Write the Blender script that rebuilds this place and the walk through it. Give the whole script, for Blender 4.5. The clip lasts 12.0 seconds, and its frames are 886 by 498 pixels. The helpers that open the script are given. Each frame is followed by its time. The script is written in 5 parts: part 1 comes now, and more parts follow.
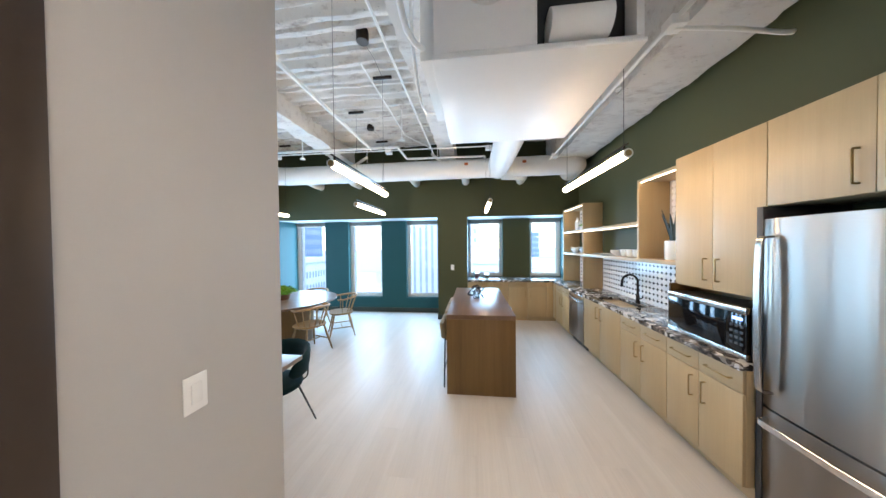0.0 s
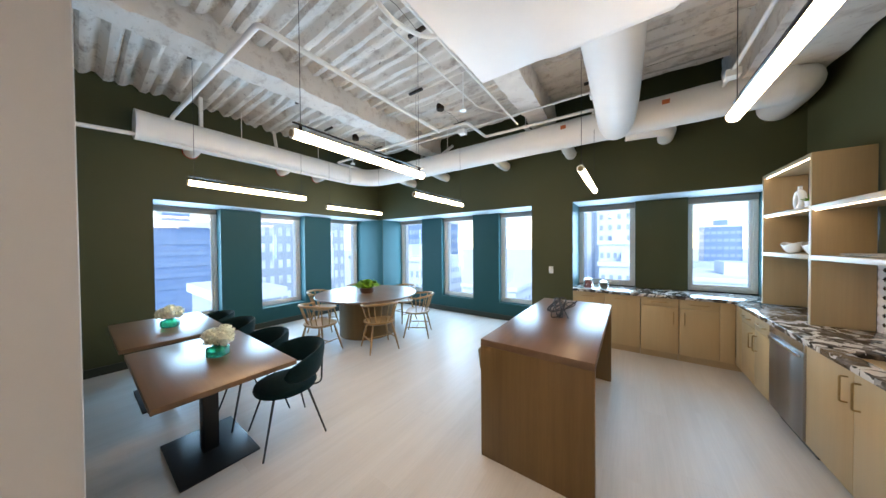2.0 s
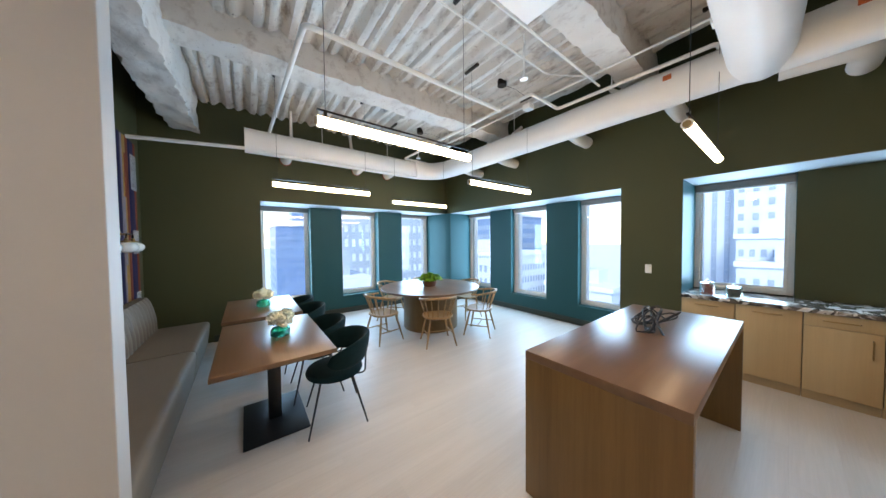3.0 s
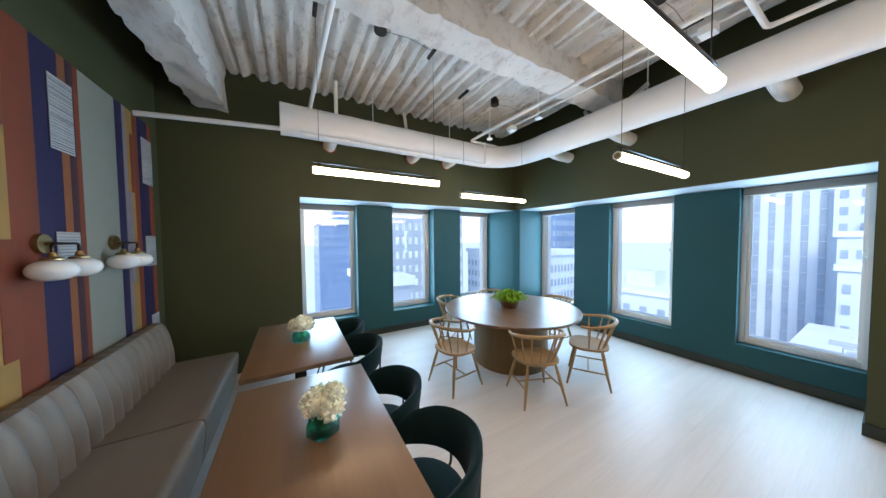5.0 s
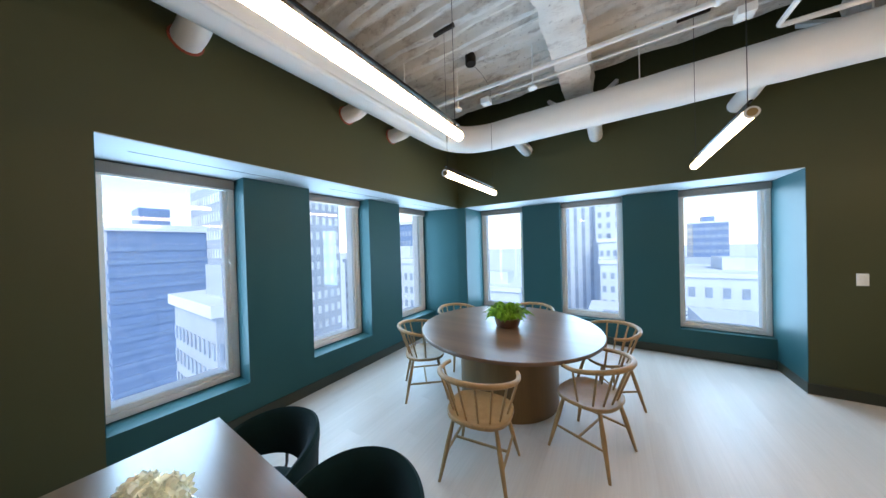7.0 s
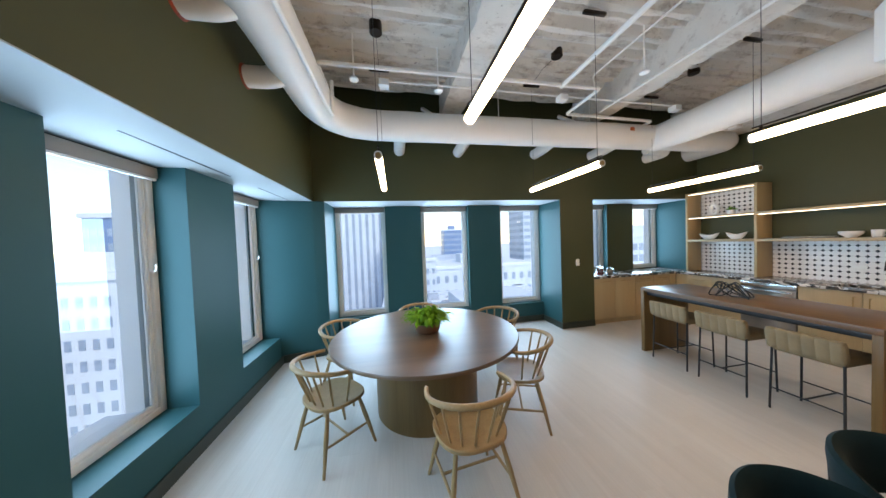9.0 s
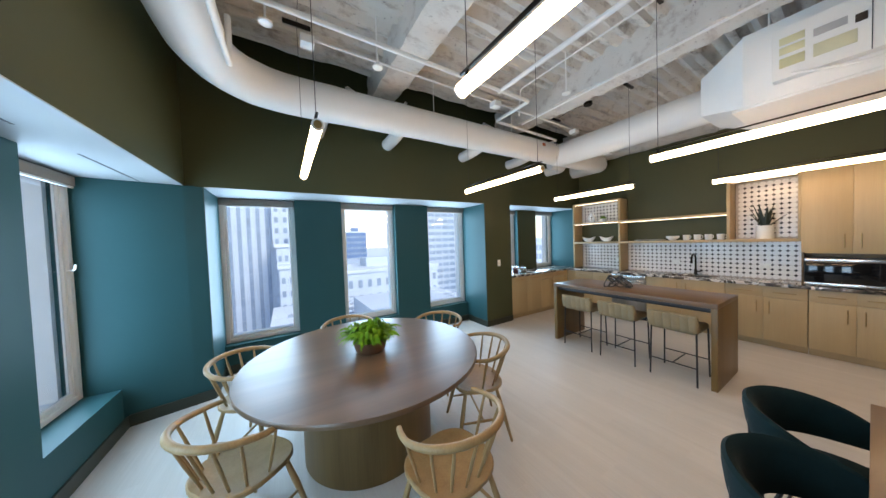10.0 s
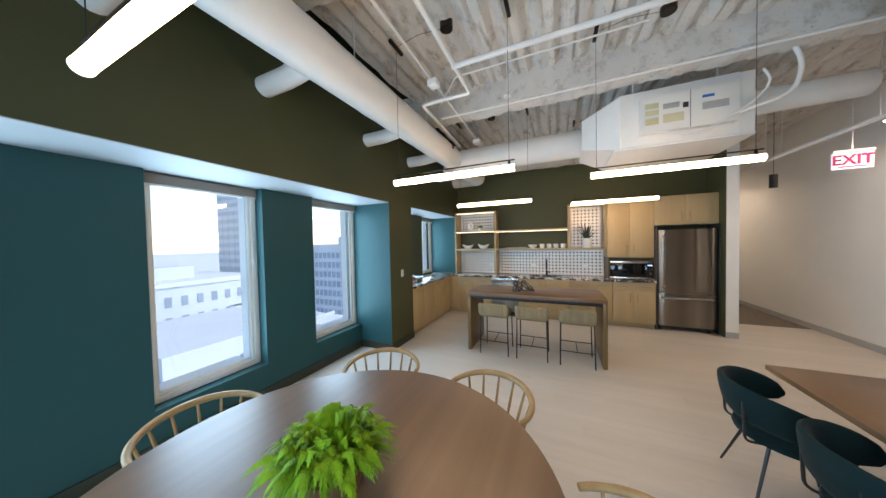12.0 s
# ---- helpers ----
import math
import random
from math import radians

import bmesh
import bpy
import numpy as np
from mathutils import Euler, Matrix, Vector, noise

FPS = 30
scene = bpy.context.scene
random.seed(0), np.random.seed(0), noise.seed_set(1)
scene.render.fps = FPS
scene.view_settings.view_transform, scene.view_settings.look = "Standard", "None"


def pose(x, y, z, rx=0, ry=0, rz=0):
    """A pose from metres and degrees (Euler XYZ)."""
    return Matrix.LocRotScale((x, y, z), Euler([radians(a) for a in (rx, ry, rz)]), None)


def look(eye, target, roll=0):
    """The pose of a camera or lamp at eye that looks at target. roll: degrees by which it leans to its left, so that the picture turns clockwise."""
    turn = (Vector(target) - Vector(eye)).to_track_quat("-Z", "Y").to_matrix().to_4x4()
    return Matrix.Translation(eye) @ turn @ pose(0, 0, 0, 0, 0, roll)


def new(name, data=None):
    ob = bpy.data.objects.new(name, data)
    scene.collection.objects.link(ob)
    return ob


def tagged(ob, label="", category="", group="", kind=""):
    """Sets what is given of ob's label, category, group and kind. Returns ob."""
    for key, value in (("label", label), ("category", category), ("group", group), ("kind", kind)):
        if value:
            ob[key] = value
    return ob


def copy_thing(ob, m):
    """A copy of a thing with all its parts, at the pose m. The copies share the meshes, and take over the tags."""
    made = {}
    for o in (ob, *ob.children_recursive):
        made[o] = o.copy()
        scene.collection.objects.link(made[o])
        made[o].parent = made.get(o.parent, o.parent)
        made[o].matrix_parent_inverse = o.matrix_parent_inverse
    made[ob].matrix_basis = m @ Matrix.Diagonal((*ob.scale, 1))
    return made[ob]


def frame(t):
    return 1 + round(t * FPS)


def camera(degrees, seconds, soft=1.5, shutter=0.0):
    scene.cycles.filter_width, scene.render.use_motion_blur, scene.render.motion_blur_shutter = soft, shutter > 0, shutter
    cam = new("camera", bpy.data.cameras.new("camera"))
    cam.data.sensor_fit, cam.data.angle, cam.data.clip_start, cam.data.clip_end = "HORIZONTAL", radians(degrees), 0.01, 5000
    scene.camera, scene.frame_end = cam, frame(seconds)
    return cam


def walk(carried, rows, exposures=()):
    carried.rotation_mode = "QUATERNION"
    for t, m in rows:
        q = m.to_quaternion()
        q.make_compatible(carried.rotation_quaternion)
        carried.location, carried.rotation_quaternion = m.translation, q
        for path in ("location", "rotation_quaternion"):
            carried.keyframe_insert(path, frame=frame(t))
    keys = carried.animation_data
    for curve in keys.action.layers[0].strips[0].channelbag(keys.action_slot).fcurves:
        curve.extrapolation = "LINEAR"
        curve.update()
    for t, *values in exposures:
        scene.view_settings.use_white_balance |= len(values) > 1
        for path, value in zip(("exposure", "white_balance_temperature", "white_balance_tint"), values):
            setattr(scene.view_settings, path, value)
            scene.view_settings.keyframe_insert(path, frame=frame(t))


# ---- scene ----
cam = camera(119.0, 12.0)
EXPOSURES = [(0.0, 1.82, 6750, 16), (1.8, 1.6, 7150, 17), (3.7, 1.46, 7250, 19), (6.5, 1.28, 7250, 19), (9.5, 1.1, 7850, 21), (11.4, 1.1, 7850, 20), (12.0, 1.1, 8100, 20)]
PATH = [
    (0, (1.003, 0.551, 1.711), (0.774, 2.538, 1.681), -0.6),
    (0.5, (1.062, 0.87, 1.699), (0.624, 2.821, 1.682), -0.8),
    (1, (1.219, 1.152, 1.677), (0.549, 3.037, 1.666), -0.8),
    (1.5, (1.443, 1.424, 1.673), (0.527, 3.202, 1.652), -0.5),
    (2, (1.632, 1.69, 1.644), (0.474, 3.32, 1.616), -0.5),
    (2.5, (1.728, 1.937, 1.609), (0.332, 3.368, 1.572), -0.5),
    (3, (1.678, 2.123, 1.603), (0.083, 3.328, 1.544), -0.6),
    (3.5, (1.478, 2.235, 1.612), (-0.266, 3.211, 1.524), -0.5),
    (5.5, (-0.156, 2.249, 1.749), (-1.876, 3.269, 1.691), -0.5),
    (6, (-0.59, 2.247, 1.68), (-2.163, 3.481, 1.648), -0.8),
    (6.5, (-1.045, 2.204, 1.633), (-2.404, 3.671, 1.614), -1.3),
    (8.5, (-2.513, 2.152, 1.669), (-2.53, 4.152, 1.618), -1.9),
    (9, (-2.765, 2.255, 1.67), (-2.397, 4.22, 1.614), -2.1),
    (9.5, (-2.931, 2.441, 1.677), (-2.206, 4.304, 1.616), -2.0),
    (10, (-3.051, 2.689, 1.662), (-2.015, 4.399, 1.603), -2.0),
    (10.5, (-3.125, 2.977, 1.651), (-1.826, 4.496, 1.586), -1.8),
    (11, (-3.17, 3.31, 1.668), (-1.65, 4.609, 1.607), -1.8),
    (11.5, (-3.205, 3.676, 1.698), (-1.511, 4.737, 1.644), -1.5),
    (12, (-3.211, 4.081, 1.701), (-1.382, 4.89, 1.652), -1.2),
]
walk(cam, [(t, look(eye, target, roll)) for t, eye, target, roll in PATH], EXPOSURES)

# ---- light ----
world = bpy.data.worlds.new("sky")
scene.world = world
world.use_nodes = True
wn = world.node_tree
sky = wn.nodes.new("ShaderNodeTexSky")
sky.sky_type = "NISHITA"
sky.sun_disc = False
sky.sun_elevation, sky.sun_rotation = radians(42), radians(150)
sky.air_density, sky.dust_density = 1.0, 0.05
wn.links.new(sky.outputs["Color"], wn.nodes["Background"].inputs["Color"])
wn.nodes["Background"].inputs["Strength"].default_value = 0.14

SUN_WAY = Vector((math.sin(radians(150)) * math.cos(radians(42)), math.cos(radians(150)) * math.cos(radians(42)), math.sin(radians(42))))
sun = new("sun", bpy.data.lights.new("sun", "SUN"))
sun.data.energy, sun.data.angle, sun.data.color = 1.4, radians(25), (1.0, 0.96, 0.9)
sun.matrix_world = look(SUN_WAY * 50, (0, 0, 0))

LAMP_WARM = (1.0, 0.75, 0.46)
DAY_BLUE = (0.34, 0.66, 1.0)
TUBE_GLOW, STRIP_GLOW = 11.6, 2.2
WINDOW_POWER = 15.5


def daylight(x, y, z, w, h, way):
    la = bpy.data.lights.new("window_daylight", "AREA")
    la.shape, la.size, la.size_y, la.color = "RECTANGLE", w, h, DAY_BLUE
    la.energy = WINDOW_POWER * w * h
    ob = new("window_daylight", la)
    ob.matrix_world = look((x, y, z), (x + way[0], y + way[1], z))
    return ob


# ---- materials ----
def nodes_of(name):
    m = bpy.data.materials.new(name)
    m.use_nodes = True
    nt = m.node_tree
    return m, nt, nt.nodes["Principled BSDF"]


def set_in(node, name, value):
    node.inputs[name].default_value = value


def mix_rgb(nt, fac, a, b):
    mx = nt.nodes.new("ShaderNodeMix")
    mx.data_type = "RGBA"
    for sock, v in ((mx.inputs[0], fac), (mx.inputs[6], a), (mx.inputs[7], b)):
        if isinstance(v, (tuple, list)):
            sock.default_value = (*v[:3], 1)
        elif isinstance(v, (int, float)):
            sock.default_value = v
        else:
            nt.links.new(v, sock)
    return mx.outputs[2]


def ramp(nt, value, lo, hi):
    mr = nt.nodes.new("ShaderNodeMapRange")
    nt.links.new(value, mr.inputs[0])
    set_in(mr, 1, lo)
    set_in(mr, 2, hi)
    return mr.outputs[0]


def noise_of(nt, scale, detail=4.0, rough=0.6, stretch=(1, 1, 1), offset=None):
    co = nt.nodes.new("ShaderNodeTexCoord")
    mp = nt.nodes.new("ShaderNodeMapping")
    set_in(mp, "Scale", stretch)
    nt.links.new(co.outputs["Object"], mp.inputs["Vector"])
    if offset is not None:
        nt.links.new(offset, mp.inputs["Location"])
    n = nt.nodes.new("ShaderNodeTexNoise")
    set_in(n, "Scale", scale)
    set_in(n, "Detail", detail)
    set_in(n, "Roughness", rough)
    nt.links.new(mp.outputs[0], n.inputs["Vector"])
    return n.outputs[0]


def bumped(nt, bs, height, strength, distance):
    b = nt.nodes.new("ShaderNodeBump")
    set_in(b, "Strength", strength)
    set_in(b, "Distance", distance)
    nt.links.new(height, b.inputs["Height"])
    nt.links.new(b.outputs[0], bs.inputs["Normal"])


def plain(name, color, rough=0.5, metal=0.0, vary=0.12, scale=3.0, bump=0.15, fine=60.0, spec=0.5, sheen=0.0):
    """Paint, metal, fabric: a base colour with soft large variation, a fine grain and slight relief."""
    m, nt, bs = nodes_of(name)
    big = noise_of(nt, scale)
    small = noise_of(nt, fine, 3.0)
    lo = tuple(c * (1 - vary) for c in color)
    hi = tuple(min(1, c * (1 + vary)) for c in color)
    a = mix_rgb(nt, ramp(nt, big, 0.3, 0.7), lo, hi)
    b = mix_rgb(nt, small, tuple(c * (1 - vary * 0.5) for c in color), hi)
    nt.links.new(mix_rgb(nt, 0.35, a, b), bs.inputs["Base Color"])
    mr = nt.nodes.new("ShaderNodeMapRange")
    nt.links.new(big, mr.inputs[0])
    set_in(mr, 3, max(0.02, rough - 0.06))
    set_in(mr, 4, min(1, rough + 0.06))
    nt.links.new(mr.outputs[0], bs.inputs["Roughness"])
    set_in(bs, "Metallic", metal)
    set_in(bs, "Specular IOR Level", spec)
    if sheen:
        set_in(bs, "Sheen Weight", sheen)
    if bump:
        bumped(nt, bs, small, bump, 0.002)
    return m


def wood(name, dark, light, axis="z", rough=0.42, spread=1.0, bump=0.12, figure=9.0, spec=0.4):
    """Wood with its grain along one axis."""
    m, nt, bs = nodes_of(name)
    st = {"x": (0.03, 1, 1), "y": (1, 0.03, 1), "z": (1, 1, 0.03)}[axis]
    info = nt.nodes.new("ShaderNodeObjectInfo")
    comb = nt.nodes.new("ShaderNodeCombineXYZ")
    mul = nt.nodes.new("ShaderNodeMath")
    mul.operation = "MULTIPLY"
    nt.links.new(info.outputs["Random"], mul.inputs[0])
    mul.inputs[1].default_value = 17.0
    for k in range(3):
        nt.links.new(mul.outputs[0], comb.inputs[k])
    broad = noise_of(nt, figure, 5.0, 0.55, st, comb.outputs[0])
    grain = noise_of(nt, 95.0, 4.0, 0.65, st, comb.outputs[0])
    tone = noise_of(nt, 1.1, 2.0, 0.5, (1, 1, 1), comb.outputs[0])
    mid = tuple((a + b) / 2 for a, b in zip(dark, light))
    c1 = mix_rgb(nt, ramp(nt, broad, 0.3, 0.7), dark, light)
    c2 = mix_rgb(nt, ramp(nt, grain, 0.35, 0.65), tuple(c * 0.8 for c in dark), light)
    c3 = mix_rgb(nt, 0.4 * spread, c1, c2)
    nt.links.new(mix_rgb(nt, 0.3, c3, mix_rgb(nt, tone, dark, mid)), bs.inputs["Base Color"])
    mr = nt.nodes.new("ShaderNodeMapRange")
    nt.links.new(grain, mr.inputs[0])
    set_in(mr, 3, rough - 0.05 * spread)
    set_in(mr, 4, rough + 0.1 * spread)
    set_in(bs, "Specular IOR Level", spec)
    nt.links.new(mr.outputs[0], bs.inputs["Roughness"])
    if bump:
        bumped(nt, bs, grain, bump, 0.001)
    return m


def glow(name, color, strength):
    m, nt, bs = nodes_of(name)
    set_in(bs, "Base Color", (0.9, 0.9, 0.9, 1))
    set_in(bs, "Emission Color", (*color, 1))
    set_in(bs, "Emission Strength", strength)
    return m


def clear(name, tint=(1, 1, 1), rough=0.0, ior=1.45):
    m, nt, bs = nodes_of(name)
    set_in(bs, "Base Color", (*tint, 1))
    set_in(bs, "Transmission Weight", 1.0)
    set_in(bs, "Roughness", rough)
    set_in(bs, "IOR", ior)
    return m


def granite(name):
    m, nt, bs = nodes_of(name)
    warp = noise_of(nt, 3.0, 3.0)
    co = nt.nodes.new("ShaderNodeTexCoord")
    mp = nt.nodes.new("ShaderNodeMapping")
    set_in(mp, "Scale", (1.0, 0.55, 1.0))
    set_in(mp, "Rotation", (0, 0, 0.5))
    nt.links.new(co.outputs["Object"], mp.inputs["Vector"])
    add = nt.nodes.new("ShaderNodeVectorMath")
    add.operation = "ADD"
    nt.links.new(mp.outputs[0], add.inputs[0])
    sc = nt.nodes.new("ShaderNodeVectorMath")
    sc.operation = "SCALE"
    nt.links.new(warp, sc.inputs[0])
    sc.inputs["Scale"].default_value = 0.5
    nt.links.new(sc.outputs[0], add.inputs[1])
    vo = nt.nodes.new("ShaderNodeTexVoronoi")
    set_in(vo, "Scale", 17.0)
    nt.links.new(add.outputs[0], vo.inputs["Vector"])
    n1 = nt.nodes.new("ShaderNodeTexNoise")
    set_in(n1, "Scale", 13.0)
    set_in(n1, "Detail", 6.0)
    nt.links.new(add.outputs[0], n1.inputs["Vector"])
    sep = nt.nodes.new("ShaderNodeSeparateColor")
    nt.links.new(vo.outputs["Color"], sep.inputs[0])
    base = mix_rgb(nt, ramp(nt, n1.outputs[0], 0.42, 0.62), (0.03, 0.025, 0.022), (0.2, 0.16, 0.13))
    c = mix_rgb(nt, ramp(nt, sep.outputs[0], 0.66, 0.74), base, (0.62, 0.57, 0.52))
    c = mix_rgb(nt, ramp(nt, n1.outputs[0], 0.60, 0.66), c, (0.5, 0.46, 0.42))
    nt.links.new(c, bs.inputs["Base Color"])
    set_in(bs, "Roughness", 0.12)
    return m


def concrete(name, white, grey):
    m, nt, bs = nodes_of(name)
    big = noise_of(nt, 0.9, 6.0, 0.65)
    mid = noise_of(nt, 7.0, 6.0, 0.7, (0.5, 1, 1))
    small = noise_of(nt, 30.0, 5.0, 0.7, (0.6, 1, 1))
    a = mix_rgb(nt, ramp(nt, big, 0.35, 0.65), white, tuple(c * 0.9 for c in white))
    b = mix_rgb(nt, ramp(nt, mid, 0.52, 0.70), a, grey)
    nt.links.new(mix_rgb(nt, ramp(nt, small, 0.62, 0.72), b, tuple(c * 0.55 for c in grey)), bs.inputs["Base Color"])
    set_in(bs, "Roughness", 0.85)
    bumped(nt, bs, mix_rgb(nt, 0.5, mid, small), 0.6, 0.012)
    return m


def brushed(name, color, axis="z", rough=0.28, wave=0.0):
    m, nt, bs = nodes_of(name)
    st = {"x": (0.002, 1, 1), "y": (1, 0.002, 1), "z": (1, 1, 0.002)}[axis]
    g = noise_of(nt, 160.0, 3.0, 0.6, st)
    nt.links.new(mix_rgb(nt, g, tuple(c * 0.9 for c in color), color), bs.inputs["Base Color"])
    set_in(bs, "Metallic", 1.0)
    if wave:
        tg = nt.nodes.new("ShaderNodeTangent")
        tg.direction_type, tg.axis = "RADIAL", "Z"
        nt.links.new(tg.outputs[0], bs.inputs["Tangent"])
        set_in(bs, "Anisotropic", 0.9)
        set_in(bs, "Anisotropic Rotation", 0.25)
    mr = nt.nodes.new("ShaderNodeMapRange")
    nt.links.new(g, mr.inputs[0])
    set_in(mr, 3, rough - 0.06)
    set_in(mr, 4, rough + 0.08)
    nt.links.new(mr.outputs[0], bs.inputs["Roughness"])
    if wave:
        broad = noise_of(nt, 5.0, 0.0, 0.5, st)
        # Darker vertical bands in the base colour imitate reflection streaks on the doors.
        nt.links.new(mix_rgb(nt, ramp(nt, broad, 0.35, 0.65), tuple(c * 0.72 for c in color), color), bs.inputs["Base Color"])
        bumped(nt, bs, broad, 1.0, wave)
    else:
        bumped(nt, bs, g, 0.03, 0.001)
    return m


PAINT_GREEN = plain("green_wall_paint", (0.063, 0.068, 0.032), 0.5, vary=0.06, scale=1.3, bump=0.12, fine=160, spec=0.25)
# The same green wall paint, with the bays' blue daylight put into the colour.
PAINT_DAYLIT = plain("green_paint_daylight_tint", (0.016, 0.075, 0.08), 0.47, vary=0.06, scale=1.3, bump=0.12, fine=160, spec=0.2)
PAINT_GREY = plain("grey_wall_paint", (0.45, 0.43, 0.405), 0.6, vary=0.03, scale=1.0, bump=0.1, fine=180)
PAINT_WHITE = plain("white_wall_paint", (0.78, 0.77, 0.74), 0.6, vary=0.03, scale=1.0, bump=0.1, fine=180)
PAINT_SOFFIT = plain("pale_grey_soffit_paint", (0.42, 0.43, 0.43), 0.6, vary=0.03, scale=1.0, bump=0.1, fine=180)
PAINT_DUCT = plain("white_duct_paint", (0.8, 0.79, 0.77), 0.45, vary=0.05, scale=2.0, bump=0.1, fine=90)
BASE_DARK = plain("dark_baseboard_and_slab_shade", (0.025, 0.03, 0.02), 0.45, vary=0.1)
BASE_GREY = plain("grey_baseboard_vinyl", (0.42, 0.41, 0.4), 0.5, vary=0.05)
FLOOR_WOOD = wood("pale_oak_plank", (0.51, 0.46, 0.41), (0.645, 0.60, 0.55), "y", 0.4, 0.6, 0.08, 5.0)
FLOOR_GAP = plain("plank_joint", (0.46, 0.415, 0.37), 0.8)
CARPET = plain("brown_carpet", (0.17, 0.14, 0.115), 0.95, vary=0.25, scale=14, bump=0.8, fine=300)
CONCRETE = concrete("painted_concrete", (0.70, 0.665, 0.62), (0.34, 0.285, 0.245))
FIREPROOF = concrete("sprayed_fireproofing", (0.68, 0.65, 0.61), (0.44, 0.385, 0.35))
MAPLE = wood("pale_maple_veneer", (0.43, 0.305, 0.16), (0.51, 0.375, 0.21), "z", 0.4, 0.5, 0.05, 6.0)
MAPLE_Y = wood("pale_maple_veneer_level", (0.41, 0.295, 0.165), (0.49, 0.365, 0.215), "y", 0.4, 0.5, 0.05, 6.0)
WALNUT_Z = wood("walnut_veneer_upright", (0.118, 0.062, 0.018), (0.225, 0.128, 0.043), "z", 0.36, 0.7, 0.05, 7.0)
WALNUT_Y = wood("walnut_veneer_level", (0.115, 0.06, 0.032), (0.215, 0.125, 0.07), "y", 0.3, 0.15, 0.0, 7.0)
WALNUT_X = wood("walnut_veneer_crosswise", (0.115, 0.06, 0.032), (0.215, 0.125, 0.07), "x", 0.32, 0.25, 0.02, 7.0, 0.65)
WALNUT_CAFE = wood("warm_walnut_veneer", (0.145, 0.076, 0.038), (0.25, 0.143, 0.075), "x", 0.3, 0.3, 0.02, 7.0, 0.65)
ASH = wood("natural_ash_wood", (0.30, 0.17, 0.07), (0.46, 0.29, 0.135), "z", 0.42, 0.8, 0.08, 12.0)
STEEL = brushed("brushed_stainless_steel", (0.46, 0.42, 0.38), "z", 0.24)
STEEL_DOOR = brushed("stainless_painted_streaks", (0.34, 0.3, 0.265), "z", 0.3, 0.03)
STEEL_Y = brushed("brushed_stainless_bar", (0.68, 0.67, 0.66), "y", 0.22)
FRIDGE_SIDE = plain("dark_grey_enamel", (0.035, 0.035, 0.037), 0.45, vary=0.08)
BLACK_GLASS = plain("black_glass", (0.006, 0.006, 0.007), 0.05, vary=0.0, bump=0.0)
BLACK_METAL = plain("black_powder_coat", (0.012, 0.012, 0.013), 0.38, vary=0.1, bump=0.05, fine=220)
BRONZE = plain("oil_rubbed_bronze", (0.028, 0.018, 0.013), 0.32, 0.85, vary=0.2)
BRASS = plain("aged_brass", (0.36, 0.24, 0.11), 0.3, 1.0, vary=0.12, scale=20)
ALU = plain("satin_aluminium_frame", (0.7, 0.7, 0.68), 0.4, 0.0, vary=0.05)
SHADE_CASE = plain("taupe_shade_fabric", (0.22, 0.2, 0.18), 0.8, vary=0.1)
GRANITE = granite("dark_marbled_granite")
TILE_WHITE = plain("white_octagon_tile", (0.82, 0.8, 0.78), 0.18, vary=0.05, scale=9, bump=0.03)
TILE_DARK = plain("dark_dot_tile", (0.02, 0.022, 0.024), 0.18, vary=0.1, bump=0.03)
GROUT = plain("grey_grout", (0.5, 0.46, 0.43), 0.9, vary=0.06)
CERAMIC = plain("white_glazed_ceramic", (0.82, 0.81, 0.78), 0.14, vary=0.03, bump=0.0)
PLATE_WHITE = plain("white_plastic_plate", (0.8, 0.79, 0.76), 0.35, vary=0.02, bump=0.0)
VELVET = plain("dark_green_velvet", (0.003, 0.017, 0.019), 0.9, vary=0.3, scale=9, bump=0.4, fine=240, sheen=0.04, spec=0.15)
LEATHER = plain("grey_taupe_upholstery", (0.185, 0.152, 0.118), 0.55, vary=0.1, scale=5, bump=0.35, fine=190)
STOOL_CLOTH = plain("olive_beige_tufted_cloth", (0.245, 0.178, 0.098), 0.8, vary=0.15, scale=9, bump=0.4, fine=220)
TUBE = glow("lit_tube_diffuser", LAMP_WARM, TUBE_GLOW)
STRIP = glow("lit_led_strip", (1.0, 0.86, 0.66), STRIP_GLOW)
OPAL = plain("opal_glass_globe", (0.85, 0.84, 0.81), 0.12, vary=0.02, bump=0.0)
GLASS = clear("window_glass", (0.80, 0.94, 1.0))
JAR_GLASS = clear("jar_glass", (0.97, 0.99, 0.98))
VASE_GLASS = clear("emerald_glass", (0.02, 0.5, 0.33), 0.22)
PETAL = plain("cream_petals", (0.96, 0.94, 0.78), 0.7, vary=0.06, scale=30, bump=0.2)
FERN = plain("fresh_green_leaf", (0.13, 0.29, 0.012), 0.65, vary=0.45, scale=16, bump=0.2, spec=0.2)
ALOE = plain("dark_succulent_leaf", (0.012, 0.022, 0.016), 0.45, vary=0.3, scale=12)
TERRACOTTA = plain("brown_copper_pot", (0.17, 0.075, 0.04), 0.35, 0.35, vary=0.2, scale=12)
RED_BEADS = plain("red_sweets", (0.35, 0.04, 0.03), 0.35, vary=0.5, scale=40)
MIX_BEADS = plain("brown_nut_mix", (0.24, 0.18, 0.12), 0.5, vary=0.6, scale=45)
DARK_DOOR = plain("dark_brown_door_frame", (0.035, 0.022, 0.014), 0.4, vary=0.15)
DARK_GLASS = plain("dark_door_glass", (0.012, 0.016, 0.015), 0.08, vary=0.0, bump=0.0)
BLUE_PLASTIC = plain("blue_plastic", (0.02, 0.16, 0.5), 0.4)
